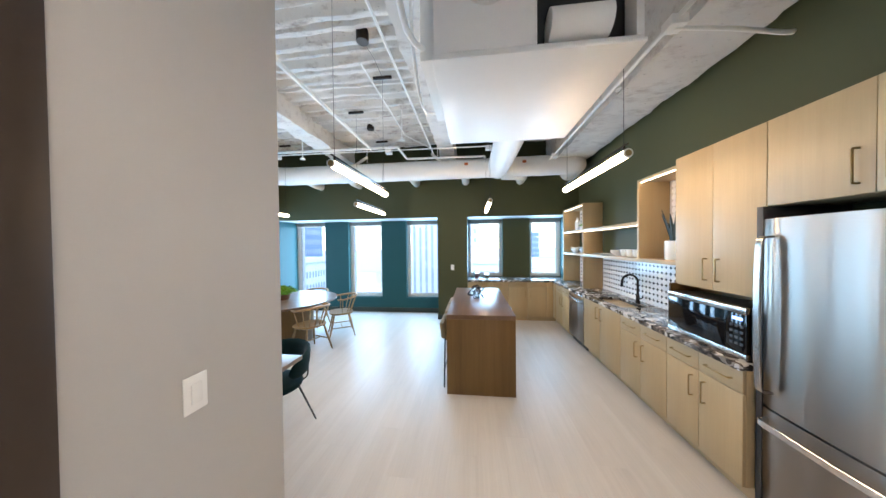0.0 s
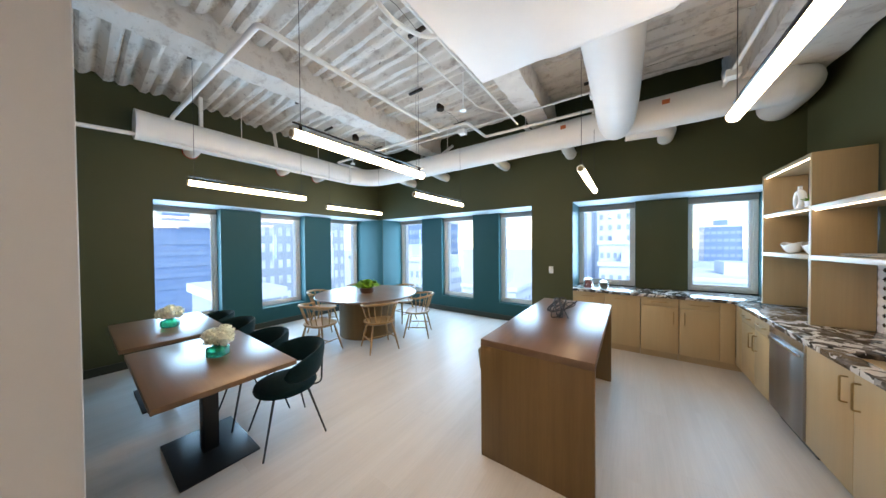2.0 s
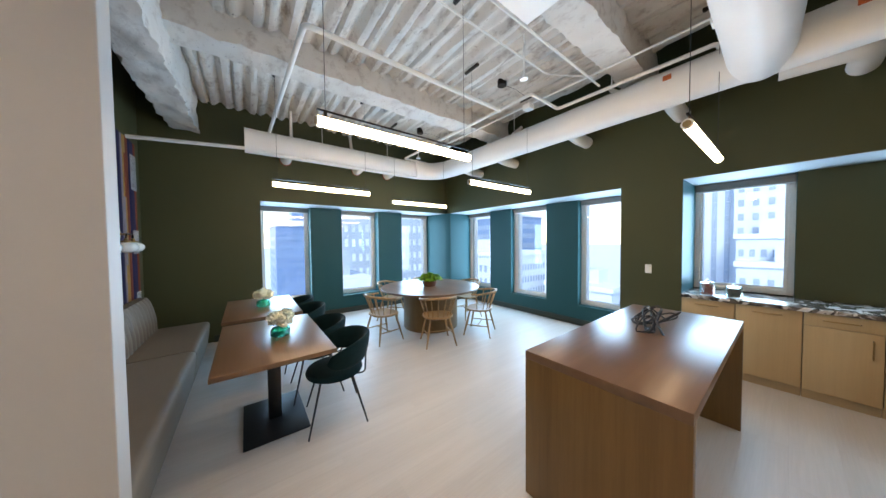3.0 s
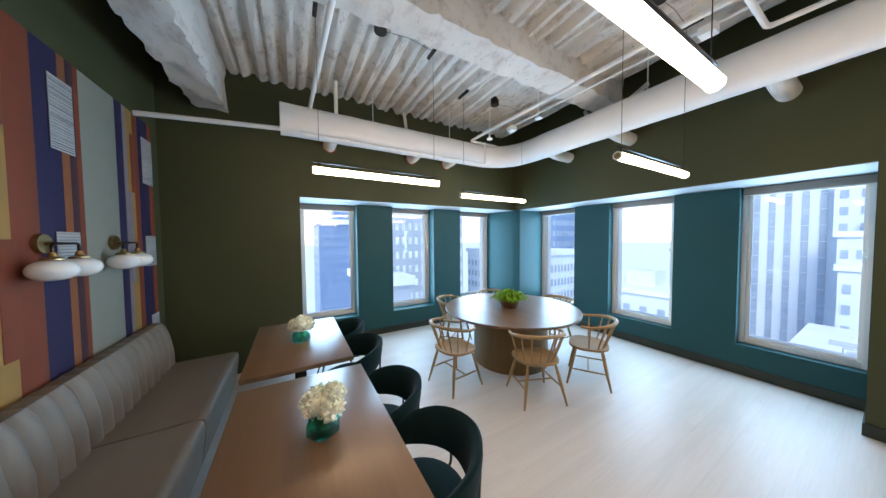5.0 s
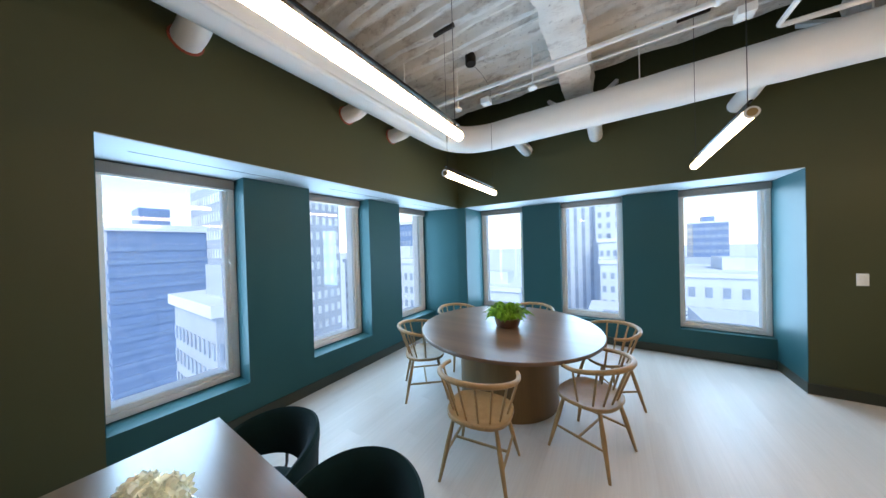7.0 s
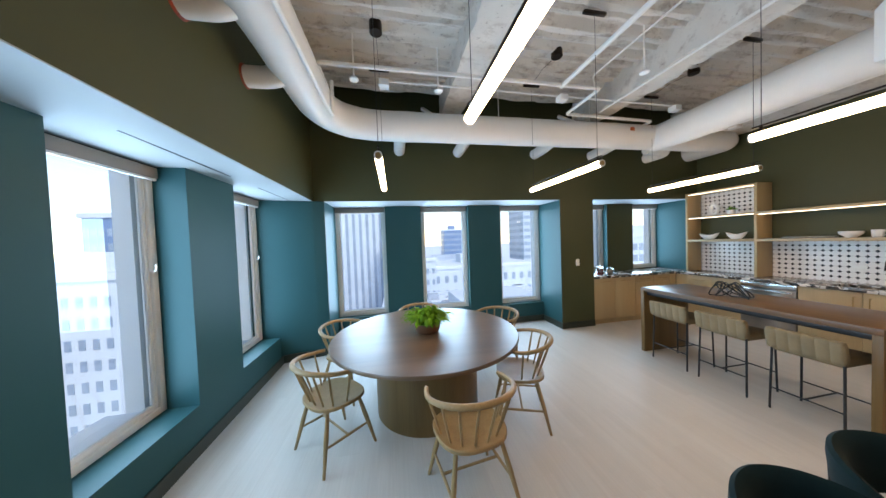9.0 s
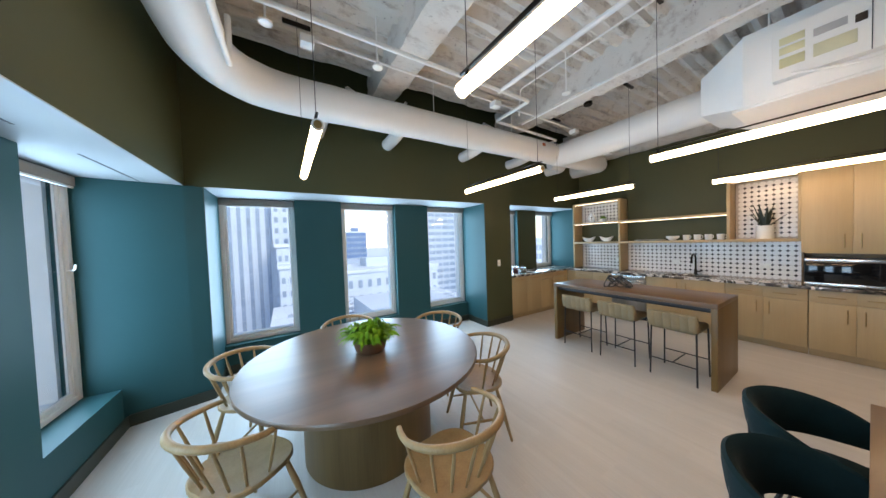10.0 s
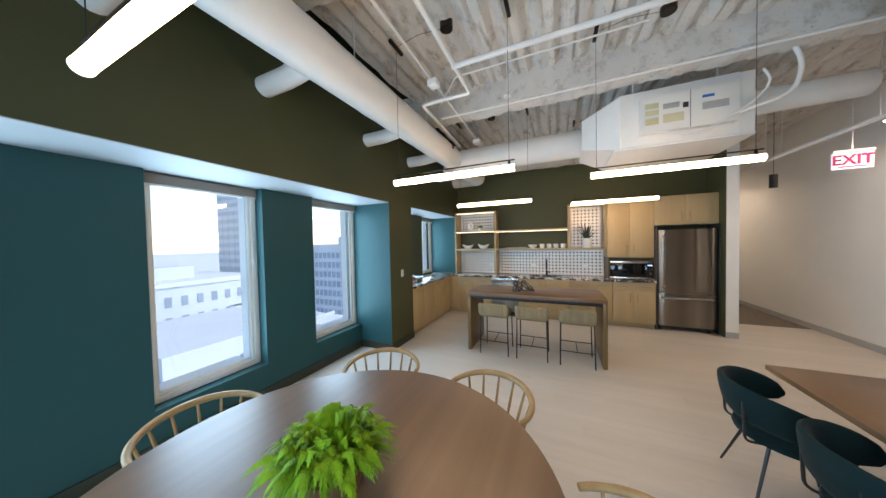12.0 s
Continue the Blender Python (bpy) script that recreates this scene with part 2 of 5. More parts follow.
EXIT_FACE = glow("lit_exit_panel", (0.75, 0.55, 1.0), 0.36)
EXIT_RED = plain("red_exit_letters", (0.34, 0.0, 0.07), 0.5, vary=0.02, bump=0.0)
SAGE = plain("sage_wallcovering", (0.25, 0.26, 0.215), 0.8, vary=0.06, scale=6, bump=0.4, fine=240)


# ---- mesh helpers ----
def box(bm, x0, x1, y0, y1, z0, z1):
    v = [bm.verts.new(p) for p in ((x0, y0, z0), (x1, y0, z0), (x1, y1, z0), (x0, y1, z0), (x0, y0, z1), (x1, y0, z1), (x1, y1, z1), (x0, y1, z1))]
    for f in ((3, 2, 1, 0), (4, 5, 6, 7), (0, 1, 5, 4), (1, 2, 6, 5), (2, 3, 7, 6), (3, 0, 4, 7)):
        bm.faces.new([v[i] for i in f])
    return bm


def soft(bm, w, seg=2):
    bmesh.ops.bevel(bm, geom=bm.edges[:], offset=w, segments=seg, affect="EDGES", profile=0.5, clamp_overlap=True)
    return bm


def sbox(x0, x1, y0, y1, z0, z1, w=0.003, seg=2):
    return soft(box(bmesh.new(), x0, x1, y0, y1, z0, z1), w, seg)


def tube(bm, pts, r, n=10, closed=False, caps=True):
    pts = [Vector(p) for p in pts]
    rs = r if isinstance(r, (list, tuple)) else [r] * len(pts)
    rings, ref = [], None
    for i, p in enumerate(pts):
        a = pts[i - 1] if (i or closed) else p
        b = pts[(i + 1) % len(pts)] if (i < len(pts) - 1 or closed) else p
        d = (b - a).normalized()
        if ref is None:
            ref = Vector((0, 0, 1)) if abs(d.z) < 0.9 else Vector((1, 0, 0))
        u = (ref - d * ref.dot(d)).normalized()
        ref = u
        w = d.cross(u)
        rings.append([bm.verts.new(p + (u * math.cos(2 * math.pi * k / n) + w * math.sin(2 * math.pi * k / n)) * rs[i]) for k in range(n)])
    m = len(rings)
    for i in range(m if closed else m - 1):
        A, B = rings[i], rings[(i + 1) % m]
        for k in range(n):
            bm.faces.new((A[k], A[(k + 1) % n], B[(k + 1) % n], B[k]))
    if caps and not closed:
        bm.faces.new(rings[0][::-1])
        bm.faces.new(rings[-1])
    return bm


def lathe(bm, prof, n=24, c=(0, 0, 0)):
    rings = []
    for r, z in prof:
        if r < 1e-5:
            rings.append([bm.verts.new((c[0], c[1], c[2] + z))])
        else:
            rings.append([bm.verts.new((c[0] + r * math.cos(2 * math.pi * k / n), c[1] + r * math.sin(2 * math.pi * k / n), c[2] + z)) for k in range(n)])
    for A, B in zip(rings, rings[1:]):
        for k in range(n):
            j = (k + 1) % n
            if len(A) == 1 and len(B) > 1:
                bm.faces.new((A[0], B[j], B[k]))
            elif len(B) == 1 and len(A) > 1:
                bm.faces.new((A[k], A[j], B[0]))
            elif len(A) > 1:
                bm.faces.new((A[k], A[j], B[j], B[k]))
    return bm


def extrude_xy(bm, outline, z0, z1):
    lo = [bm.verts.new((x, y, z0)) for x, y in outline]
    hi = [bm.verts.new((x, y, z1)) for x, y in outline]
    n = len(lo)
    for k in range(n):
        bm.faces.new((lo[k], lo[(k + 1) % n], hi[(k + 1) % n], hi[k]))
    bm.faces.new(lo[::-1])
    bm.faces.new(hi)
    return bm


def arc(p0, p1, p2, steps=6):
    """A rounded corner from p0 to p2 about the corner p1."""
    p0, p1, p2 = Vector(p0), Vector(p1), Vector(p2)
    return [p0.lerp(p1, s).lerp(p1.lerp(p2, s), s) for s in [i / steps for i in range(steps + 1)]]


def rounded_path(pts, r=0.06, steps=5):
    pts = [Vector(p) for p in pts]
    out = [pts[0]]
    for a, b, c in zip(pts, pts[1:], pts[2:]):
        ra = min(r, (a - b).length * 0.45)
        rc = min(r, (c - b).length * 0.45)
        out += arc(b + (a - b).normalized() * ra, b, b + (c - b).normalized() * rc, steps)
    return out + [pts[-1]]


def to_object(name, bm, mat, smooth=True):
    bmesh.ops.recalc_face_normals(bm, faces=bm.faces[:])
    me = bpy.data.meshes.new(name)
    bm.to_mesh(me)
    bm.free()
    for m in mat if isinstance(mat, (list, tuple)) else [mat]:
        me.materials.append(m)
    if smooth:
        for p in me.polygons:
            p.use_smooth = True
        me.set_sharp_from_angle(angle=radians(38))
    return new(name, me)


def part(name, bm, mat, parent, label="", smooth=True):
    ob = to_object(name, bm, mat, smooth)
    ob.parent = parent
    return tagged(ob, label)


def thing(name, label, category, group="", at=(0, 0, 0), turn=0):
    ob = new(name)
    ob.empty_display_size = 0.1
    ob.matrix_world = pose(*at, 0, 0, turn)
    return tagged(ob, label, category, group)


def structure(name, bm, mat, label, category="wall", smooth=False):
    return tagged(to_object(name, bm, mat, smooth), label, category, kind="structure")


def single(name, bm, mat, label, category, group=""):
    return tagged(to_object(name, bm, mat), label, category, group)
# ---- structure ----
WX, NY, EX = -3.935, 6.5, 3.28          # inner faces of the west, north and east walls
PX, PY = -4.40, 7.10                   # recessed faces between the windows
OX, OY = -4.75, 7.36                   # outer faces
SOFFIT, TOP, CEIL = 2.35, 4.25, 3.9
SILL = 0.37
N_WINDOWS = [(-3.785, -2.905, SILL), (-2.255, -1.35, SILL), (-0.70, 0.20, SILL), (0.87, 1.73, 0.914), (2.37, 3.12, 0.914)]
W_WINDOWS = [(2.34, 3.22), (3.86, 4.73), (5.37, 6.30)]

bm = bmesh.new()
box(bm, OX, EX + 0.25, NY, OY, SOFFIT, TOP)
box(bm, OX, -3.785, NY, OY, 0, SOFFIT)
box(bm, 0.20, 0.87, NY, OY, 0, SOFFIT)
box(bm, 3.12, EX + 0.25, NY, OY, 0, SOFFIT)
box(bm, 1.73, 2.37, PY, OY, 0, SOFFIT)
for x0, x1, s in N_WINDOWS[3:]:
    box(bm, x0, x1, PY, OY, 0, s)
structure("wall_north", bm, PAINT_GREEN, "dark olive green painted wall above the window bays")

def bay_piece(name, a, mat, parent, label=""):
    return part(name, box(bmesh.new(), *a), mat, parent, label, False)


nb = structure("wall_north_bay", box(bmesh.new(), -2.905, -2.255, PY, OY, 0, SOFFIT), PAINT_DAYLIT, "piers and reveals of the window bay, green coloured teal for daylight")
bay_piece("pier", (-1.35, -0.70, PY, OY, 0, SOFFIT), PAINT_DAYLIT, nb)
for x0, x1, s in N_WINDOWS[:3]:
    bay_piece("apron", (x0, x1, PY, OY, 0, s), PAINT_DAYLIT, nb, "sill wall with daylight teal in its colour")
# Thin linings put the daylight colour on the side faces.
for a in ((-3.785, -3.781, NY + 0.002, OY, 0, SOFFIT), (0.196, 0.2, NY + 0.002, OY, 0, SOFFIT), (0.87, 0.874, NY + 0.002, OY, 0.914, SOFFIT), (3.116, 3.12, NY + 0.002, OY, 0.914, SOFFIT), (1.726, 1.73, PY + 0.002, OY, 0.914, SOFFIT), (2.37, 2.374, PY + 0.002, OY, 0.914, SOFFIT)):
    bay_piece("reveal", a, PAINT_DAYLIT, nb)

bm = bmesh.new()
box(bm, OX, WX, 0.55, NY, SOFFIT, TOP)
box(bm, OX, WX, 0.55, 2.34, 0, SOFFIT)
structure("wall_west", bm, PAINT_GREEN, "dark olive green painted wall above the window bay")

wb = structure("wall_west_bay", box(bmesh.new(), OX, PX, 3.22, 3.86, 0, SOFFIT), PAINT_DAYLIT, "piers and reveals of the window bay, green coloured teal for daylight")
bay_piece("pier", (OX, PX, 4.73, 5.37, 0, SOFFIT), PAINT_DAYLIT, wb)
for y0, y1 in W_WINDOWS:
    bay_piece("apron", (OX, PX, y0, y1, 0, SILL + 0.02), PAINT_DAYLIT, wb, "sill wall with daylight teal in its colour")
bay_piece("reveal", (OX, WX - 0.002, 2.34, 2.344, 0, SOFFIT), PAINT_DAYLIT, wb)
part("corner_infill", extrude_xy(bmesh.new(), [(OX, 6.301), (-4.63, 6.32), (WX - 0.001, NY - 0.05), (-3.787, NY - 0.008), (-3.787, NY - 0.004), (OX, NY - 0.004)], 0.0, SOFFIT - 0.007), PAINT_DAYLIT, wb, "corner between the two bays, coloured teal for daylight", False)
sf = structure("soffit_lining", box(bmesh.new(), PX - 0.2, WX - 0.003, 2.344, NY - 0.004, SOFFIT - 0.006, SOFFIT), PAINT_SOFFIT, "pale grey painted underside of the window bays", "soffit")
bay_piece("soffit_board", (-3.781, 0.196, NY + 0.003, PY + 0.12, SOFFIT - 0.006, SOFFIT), PAINT_SOFFIT, sf)
bay_piece("soffit_board", (0.874, 3.116, NY + 0.003, PY + 0.12, SOFFIT - 0.006, SOFFIT), PAINT_SOFFIT, sf)
for y in (3.0, 4.5, 6.0):
    bay_piece("air_slot", (PX + 0.17, PX + 0.185, y - 0.5, y + 0.5, SOFFIT - 0.0075, SOFFIT - 0.006), FRIDGE_SIDE, sf, "thin dark air slot")

structure("wall_east", box(bmesh.new(), EX, EX + 0.25, 1.52, NY, 0, TOP), PAINT_GREEN, "dark green painted kitchen wall")
structure("wall_bench", box(bmesh.new(), WX, -0.04, 0.75, 0.93, 0, TOP), PAINT_GREEN, "dark green painted wall behind the bench")
bm = bmesh.new()
box(bm, -0.04, 0.09, 1.01, 1.697, 0, TOP)
box(bm, -0.04, 0.09, -0.1, 1.01, 2.9, TOP)
structure("wall_partition", soft(bm, 0.004), PAINT_GREY, "grey painted partition wall end")
structure("wall_stub", box(bmesh.new(), 2.68, 7.6, 1.36, 1.515, 0, TOP), PAINT_WHITE, "white painted corridor wall end beside the fridge")
structure("wall_stub_lining", box(bmesh.new(), 2.69, EX, 1.516, 1.53, 0, CEIL), PAINT_GREEN, "dark green painted side of the fridge recess")
structure("wall_south", box(bmesh.new(), -0.3, 7.8, -0.3, -0.1, 0, TOP), PAINT_WHITE, "white painted corridor wall")
structure("wall_corridor_end", box(bmesh.new(), 7.6, 7.8, -0.1, 1.52, 0, TOP), PAINT_WHITE, "white painted corridor end wall")
structure("wall_passage", box(bmesh.new(), -0.3, -0.04, -0.1, 0.75, 0, TOP), PAINT_WHITE, "plain wall behind the dark door")

# floor slab, planks come last
structure("floor", box(bmesh.new(), OX, 3.72, -0.3, OY, -0.2, -0.012), FLOOR_GAP, "pale oak plank floor", "floor")
structure("floor_corridor", box(bmesh.new(), 3.72, 7.8, -0.3, 1.52, -0.2, -0.002), CARPET, "brown carpet in the corridor", "floor")

# ceiling: board-formed concrete ribs that run from west to east
bm = bmesh.new()
y0, y1, dy, dx = -0.3, 6.12, 0.031, 0.07
ny, nx = int((y1 - y0) / dy), int((7.8 - OX) / dx)
rows = []
for j in range(ny + 1):
    y = y0 + j * dy
    row = []
    for i in range(nx + 1):
        x = OX + i * dx
        u = (y + 0.02 * noise.noise((x * 0.5, y * 2, 7))) % 0.31 / 0.31
        rib = (0.06 + 0.03 * noise.noise((x * 0.7, y * 1.4, 2))) * min(1, max(0, (0.5 - abs(u - 0.5)) * 6 - 0.35))
        groove = 0.05 * math.exp(-((u - 0.5) / 0.05) ** 2)
        z = CEIL - rib + groove + 0.022 * noise.noise((x * 3, y * 9, 1)) + 0.012 * noise.noise((x * 11, y * 17, 5)) + 0.02 * noise.noise((x * 0.8, y * 0.8, 4))
        edge = 0.05 * noise.noise((x * 2.3, 0, 9)) if j == ny else 0
        row.append(bm.verts.new((x, y + edge, z)))
    rows.append(row)
for A, B in zip(rows, rows[1:]):
    for i in range(nx):
        bm.faces.new((A[i], B[i], B[i + 1], A[i + 1]))
structure("ceiling", bm, CONCRETE, "white-painted board-formed concrete ceiling", "ceiling", True)
# Slab coloured dark for the shade in the gap behind the ceiling edge.
structure("ceiling_slab", box(bmesh.new(), OX, 7.8, -0.3, OY, TOP, TOP + 0.2), BASE_DARK, "slab coloured dark for the shade above the ceiling edge", "ceiling")


def rough_beam(name, a, b, w, z0, z1, amp, label, step=0.06, seed=0.0, droop=0.0):
    """A sprayed concrete beam between two plan points, with a lumpy skin."""
    a, b = Vector((*a, 0)), Vector((*b, 0))
    d = (b - a).normalized()
    s = Vector((-d.y, d.x, 0))
    n = max(2, int((b - a).length / step))
    k = max(2, int(w / step))
    h = max(2, int((z1 - z0) / step))
    sect = [(-w / 2, z1 - (z1 - z0) * i / h) for i in range(h)] + [(-w / 2 + w * i / k, z0) for i in range(k)] + [(w / 2, z0 + (z1 - z0) * i / h) for i in range(h + 1)]
    bm = bmesh.new()
    loops = []
    for i in range(n + 1):
        f = i / n
        loop = []
        for u, z in sect:
            p = a.lerp(b, f) + s * u + Vector((0, 0, z))
            q = p * 5 + Vector((seed, seed, seed))
            j = Vector((noise.noise(q), noise.noise(q + Vector((9, 0, 0))), noise.noise(q + Vector((0, 9, 0))))) * amp
            j += Vector((noise.noise(q * 3.1), noise.noise(q * 2.9), noise.noise(q * 3.3))) * amp * 0.7
            if z > z1 - 0.02:
                j.z = 0
            loop.append(bm.verts.new(p + j + Vector((0, 0, droop * f * (1 if z < z1 - 0.02 else 0)))))
        loops.append(loop)
    for A, B in zip(loops, loops[1:]):
        for i in range(len(sect) - 1):
            bm.faces.new((A[i], A[i + 1], B[i + 1], B[i]))
    bm.faces.new(loops[0])
    bm.faces.new(loops[-1][::-1])
    return structure(name, bm, FIREPROOF, label, "beam", True)


rough_beam("beam_west", (-1.83, 0.93), (-1.83, 6.3), 0.32, 3.58, 3.95, 0.03, "white sprayed ceiling beam", seed=3)
rough_beam("beam_middle", (0.5, -0.1), (0.5, 6.3), 0.3, 3.55, 3.95, 0.028, "white sprayed ceiling beam", seed=11)
rough_beam("beam_bench", (0.0, 1.42), (WX - 0.02, 1.42), 0.32, 3.2, 3.95, 0.04, "lumpy white sprayed beam above the bench", seed=20, droop=0.14)
rough_beam("beam_east", (2.9, 1.6), (2.9, 6.45), 0.62, 3.34, 3.95, 0.015, "white sprayed beam along the kitchen wall", seed=31)

# baseboards
bm = bmesh.new()
box(bm, PX, 0.2, PY - 0.015, PY, 0, 0.11)
box(bm, 0.185, 0.2, NY - 0.0, PY - 0.015, 0, 0.11)
box(bm, 0.185, 0.87, NY - 0.015, NY, 0, 0.11)
box(bm, PX, PX + 0.015, 2.344, 6.34, 0, 0.11)
extrude_xy(bm, [(PX + 0.015, 6.34), (-3.772, NY - 0.022), (-3.772, NY - 0.002), (PX + 0.015, 6.4)], 0, 0.11)
box(bm, -3.781, -3.766, NY, PY - 0.015, 0, 0.11)
box(bm, WX, WX + 0.015, 1.68, 2.34, 0, 0.11)
structure("baseboard_green", bm, BASE_DARK, "black-green vinyl baseboard", "baseboard")
bm = bmesh.new()
box(bm, 0.3, 7.6, -0.1, -0.085, 0, 0.1)
box(bm, 2.667, 2.68, 1.36, 1.515, 0, 0.1)
structure("baseboard_corridor", bm, BASE_GREY, "grey vinyl baseboard", "baseboard")


def window(name, w, z0, z1, m, latch=True, shade=0.09):
    """An aluminium window, built along x about its left lower corner, facing -y."""
    ob = tagged(new(name), "tall narrow window with a pale aluminium frame", "window", kind="structure")
    ob.matrix_world = m
    h = z1 - z0
    for nm, a in (("frame_jamb", (0, 0.05, 0, 0.07, 0, h)), ("frame_jamb", (w - 0.05, w, 0, 0.07, 0, h)), ("frame_head", (0.05, w - 0.05, 0, 0.07, h - 0.05, h)), ("frame_sill", (0.05, w - 0.05, 0, 0.07, 0, 0.05))):
        part(nm, sbox(*a, 0.004), ALU, ob)
    for nm, a in (("sash_stile", (0.05, 0.08, 0.02, 0.06, 0.05, h - 0.05)), ("sash_stile", (w - 0.08, w - 0.05, 0.02, 0.06, 0.05, h - 0.05)), ("sash_rail", (0.08, w - 0.08, 0.02, 0.06, 0.05, 0.085)), ("sash_rail", (0.08, w - 0.08, 0.02, 0.06, h - 0.085, h - 0.05))):
        part(nm, sbox(*a, 0.006), PAINT_WHITE, ob, "white sash")
    pane = part("pane", box(bmesh.new(), 0.08, w - 0.08, 0.036, 0.042, 0.085, h - 0.085), GLASS, ob, "clear glass pane", False)
    pane.visible_shadow = False
    case = part("roller_shade", sbox(0.01, w - 0.01, -0.05, -0.004, h - shade, h - 0.005, 0.006), SHADE_CASE, ob, "raised taupe roller shade")
    part("shade_bar", sbox(0.015, w - 0.015, -0.042, -0.022, h - shade - 0.018, h - shade, 0.003), ALU, case)
    if latch:
        bm = bmesh.new()
        tube(bm, rounded_path([(w - 0.055, 0.015, h * 0.58), (w - 0.055, -0.03, h * 0.58), (w - 0.075, -0.045, h * 0.58 + 0.05)], 0.02), 0.007, 8)
        part("latch_handle", bm, PAINT_WHITE, ob, "white cam latch")
    return ob


for i, (a, b, s) in enumerate(N_WINDOWS):
    window("window_%d" % (i + 1), b - a, s + 0.004, SOFFIT - 0.012, pose(a, 7.22, s + 0.004), i < 3)
    daylight((a + b) / 2, 7.21, (s + SOFFIT) / 2, b - a - 0.16, SOFFIT - s - 0.25, (0, -1))
for i, (a, b) in enumerate(W_WINDOWS):
    window("window_%d" % (i + 6), b - a, SILL + 0.024, SOFFIT - 0.012, pose(-4.63, a, SILL + 0.024, 0, 0, 90))
    daylight(-4.62, (a + b) / 2, (SILL + SOFFIT) / 2, b - a - 0.16, SOFFIT - SILL - 0.25, (1, 0))

# pale stone facade outside the glass
STONE = plain("pale_facade_stone", (0.86, 0.87, 0.88), 0.85, vary=0.08, scale=2.0, bump=0.3, fine=40)
fac = structure("facade_north", box(bmesh.new(), OX - 0.13, EX + 0.25, OY + 0.003, OY + 0.12, SOFFIT - 0.03, TOP), STONE, "pale stone facade outside the windows", "facade")
edges = [OX - 0.13] + [v for a, b, z in N_WINDOWS for v in (a + 0.04, b - 0.04)] + [EX + 0.25]
for a, b in zip(edges[::2], edges[1::2]):
    bay_piece("stone_pier", (a, b, OY + 0.003, OY + 0.12, -1.0, SOFFIT - 0.034), STONE, fac)
for a, b, z in N_WINDOWS:
    bay_piece("stone_sill", (a + 0.044, b - 0.044, OY + 0.003, OY + 0.26, z - 0.1, z + 0.03), STONE, fac)
fac = structure("facade_west", box(bmesh.new(), OX - 0.13, OX - 0.003, 0.55, OY, SOFFIT - 0.03, TOP), STONE, "pale stone facade outside the windows", "facade")
edges = [0.55] + [v for a, b in W_WINDOWS for v in (a + 0.04, b - 0.04)] + [OY]
for a, b in zip(edges[::2], edges[1::2]):
    bay_piece("stone_pier", (OX - 0.13, OX - 0.003, a, b, -1.0, SOFFIT - 0.034), STONE, fac)
for a, b in W_WINDOWS:
    bay_piece("stone_sill", (OX - 0.26, OX - 0.003, a + 0.044, b - 0.044, SILL - 0.1, SILL + 0.05), STONE, fac)

# dark door beside the partition
door = tagged(new("door_1"), "dark glazed door in a dark brown frame", "door", kind="structure")
part("door_jamb", sbox(-0.03, 0.115, 0.93, 1.008, 0.0, 2.9), DARK_DOOR, door)
part("transom", sbox(0.0, 0.045, -0.09, 0.93, 2.2, 2.82), DARK_GLASS, door, "dark glass transom")
part("door_head", sbox(-0.03, 0.115, -0.09, 0.93, 2.822, 2.898), DARK_DOOR, door)
part("door_head", sbox(-0.03, 0.115, -0.09, 0.93, 2.12, 2.198), DARK_DOOR, door)
leaf = part("door_leaf", sbox(0.0, 0.045, -0.08, 0.925, 0.006, 2.115), DARK_GLASS, door, "dark glass leaf")
part("door_handle", sbox(0.046, 0.11, 0.86, 0.915, 1.05, 1.15, 0.01), BLUE_PLASTIC, leaf, "small blue plastic tag")


def switch_plate(name, at, turn, label, rockers=1):
    ob = thing(name, label, "switch", at=at, turn=turn)
    part("plate", sbox(-0.037 * rockers, 0.037 * rockers, -0.006, 0, -0.06, 0.06, 0.004), PLATE_WHITE, ob)
    for k in range(rockers):
        c = (k - (rockers - 1) / 2) * 0.046
        part("rocker", sbox(c - 0.017, c + 0.017, -0.010, -0.006, -0.034, 0.034, 0.002), CERAMIC, ob)
    return ob


switch_plate("light_switch", (0.532, NY - 0.0005, 1.20), 0, "white light switch on the green wall")
switch_plate("light_switch", (0.0905, 1.302, 1.235), 90, "white light switch on the grey partition")
# ---- kitchen ----
FRONT, CTR, TOE = 2.74, 0.874, 0.10


def pull(length, along, parent, at, out):
    """A bar pull: two short legs and a grip. out: the way it stands off the front."""
    at, out, al = Vector(at), Vector(out), Vector(along)
    bm = bmesh.new()
    e = al * (length / 2)
    tube(bm, rounded_path([at - e, at - e + out * 0.03, at + e + out * 0.03, at + e], 0.008, 3), 0.0055, 8)
    return part("handle", bm, BRASS, parent, "aged brass bar pull")


def cabinet_east(y0, y1, drawers, doors, label):
    ob = thing("base_cabinet", label, "cabinet", "kitchen base cabinets", at=(FRONT, (y0 + y1) / 2, 0))
    h = (y1 - y0) / 2
    part("carcass", sbox(0.021, EX - FRONT - 0.002, -h + 0.001, h - 0.001, TOE, CTR - 0.001), MAPLE, ob)
    part("toe_kick", box(bmesh.new(), 0.075, 0.09, -h, h, 0.0, TOE), MAPLE_Y, ob)
    top = CTR - 0.006
    if drawers:
        for k in range(drawers):
            a, b = -h + 2 * h * k / drawers + 0.002, -h + 2 * h * (k + 1) / drawers - 0.002
            d = part("drawer_front", sbox(0, 0.02, a, b, 0.715, top, 0.0015), MAPLE_Y, ob)
            pull(0.19, (0, 1, 0), d, (0, (a + b) / 2, 0.79), (-1, 0, 0))
        top = 0.711
    for k in range(doors):
        a, b = -h + 2 * h * k / doors + 0.002, -h + 2 * h * (k + 1) / doors - 0.002
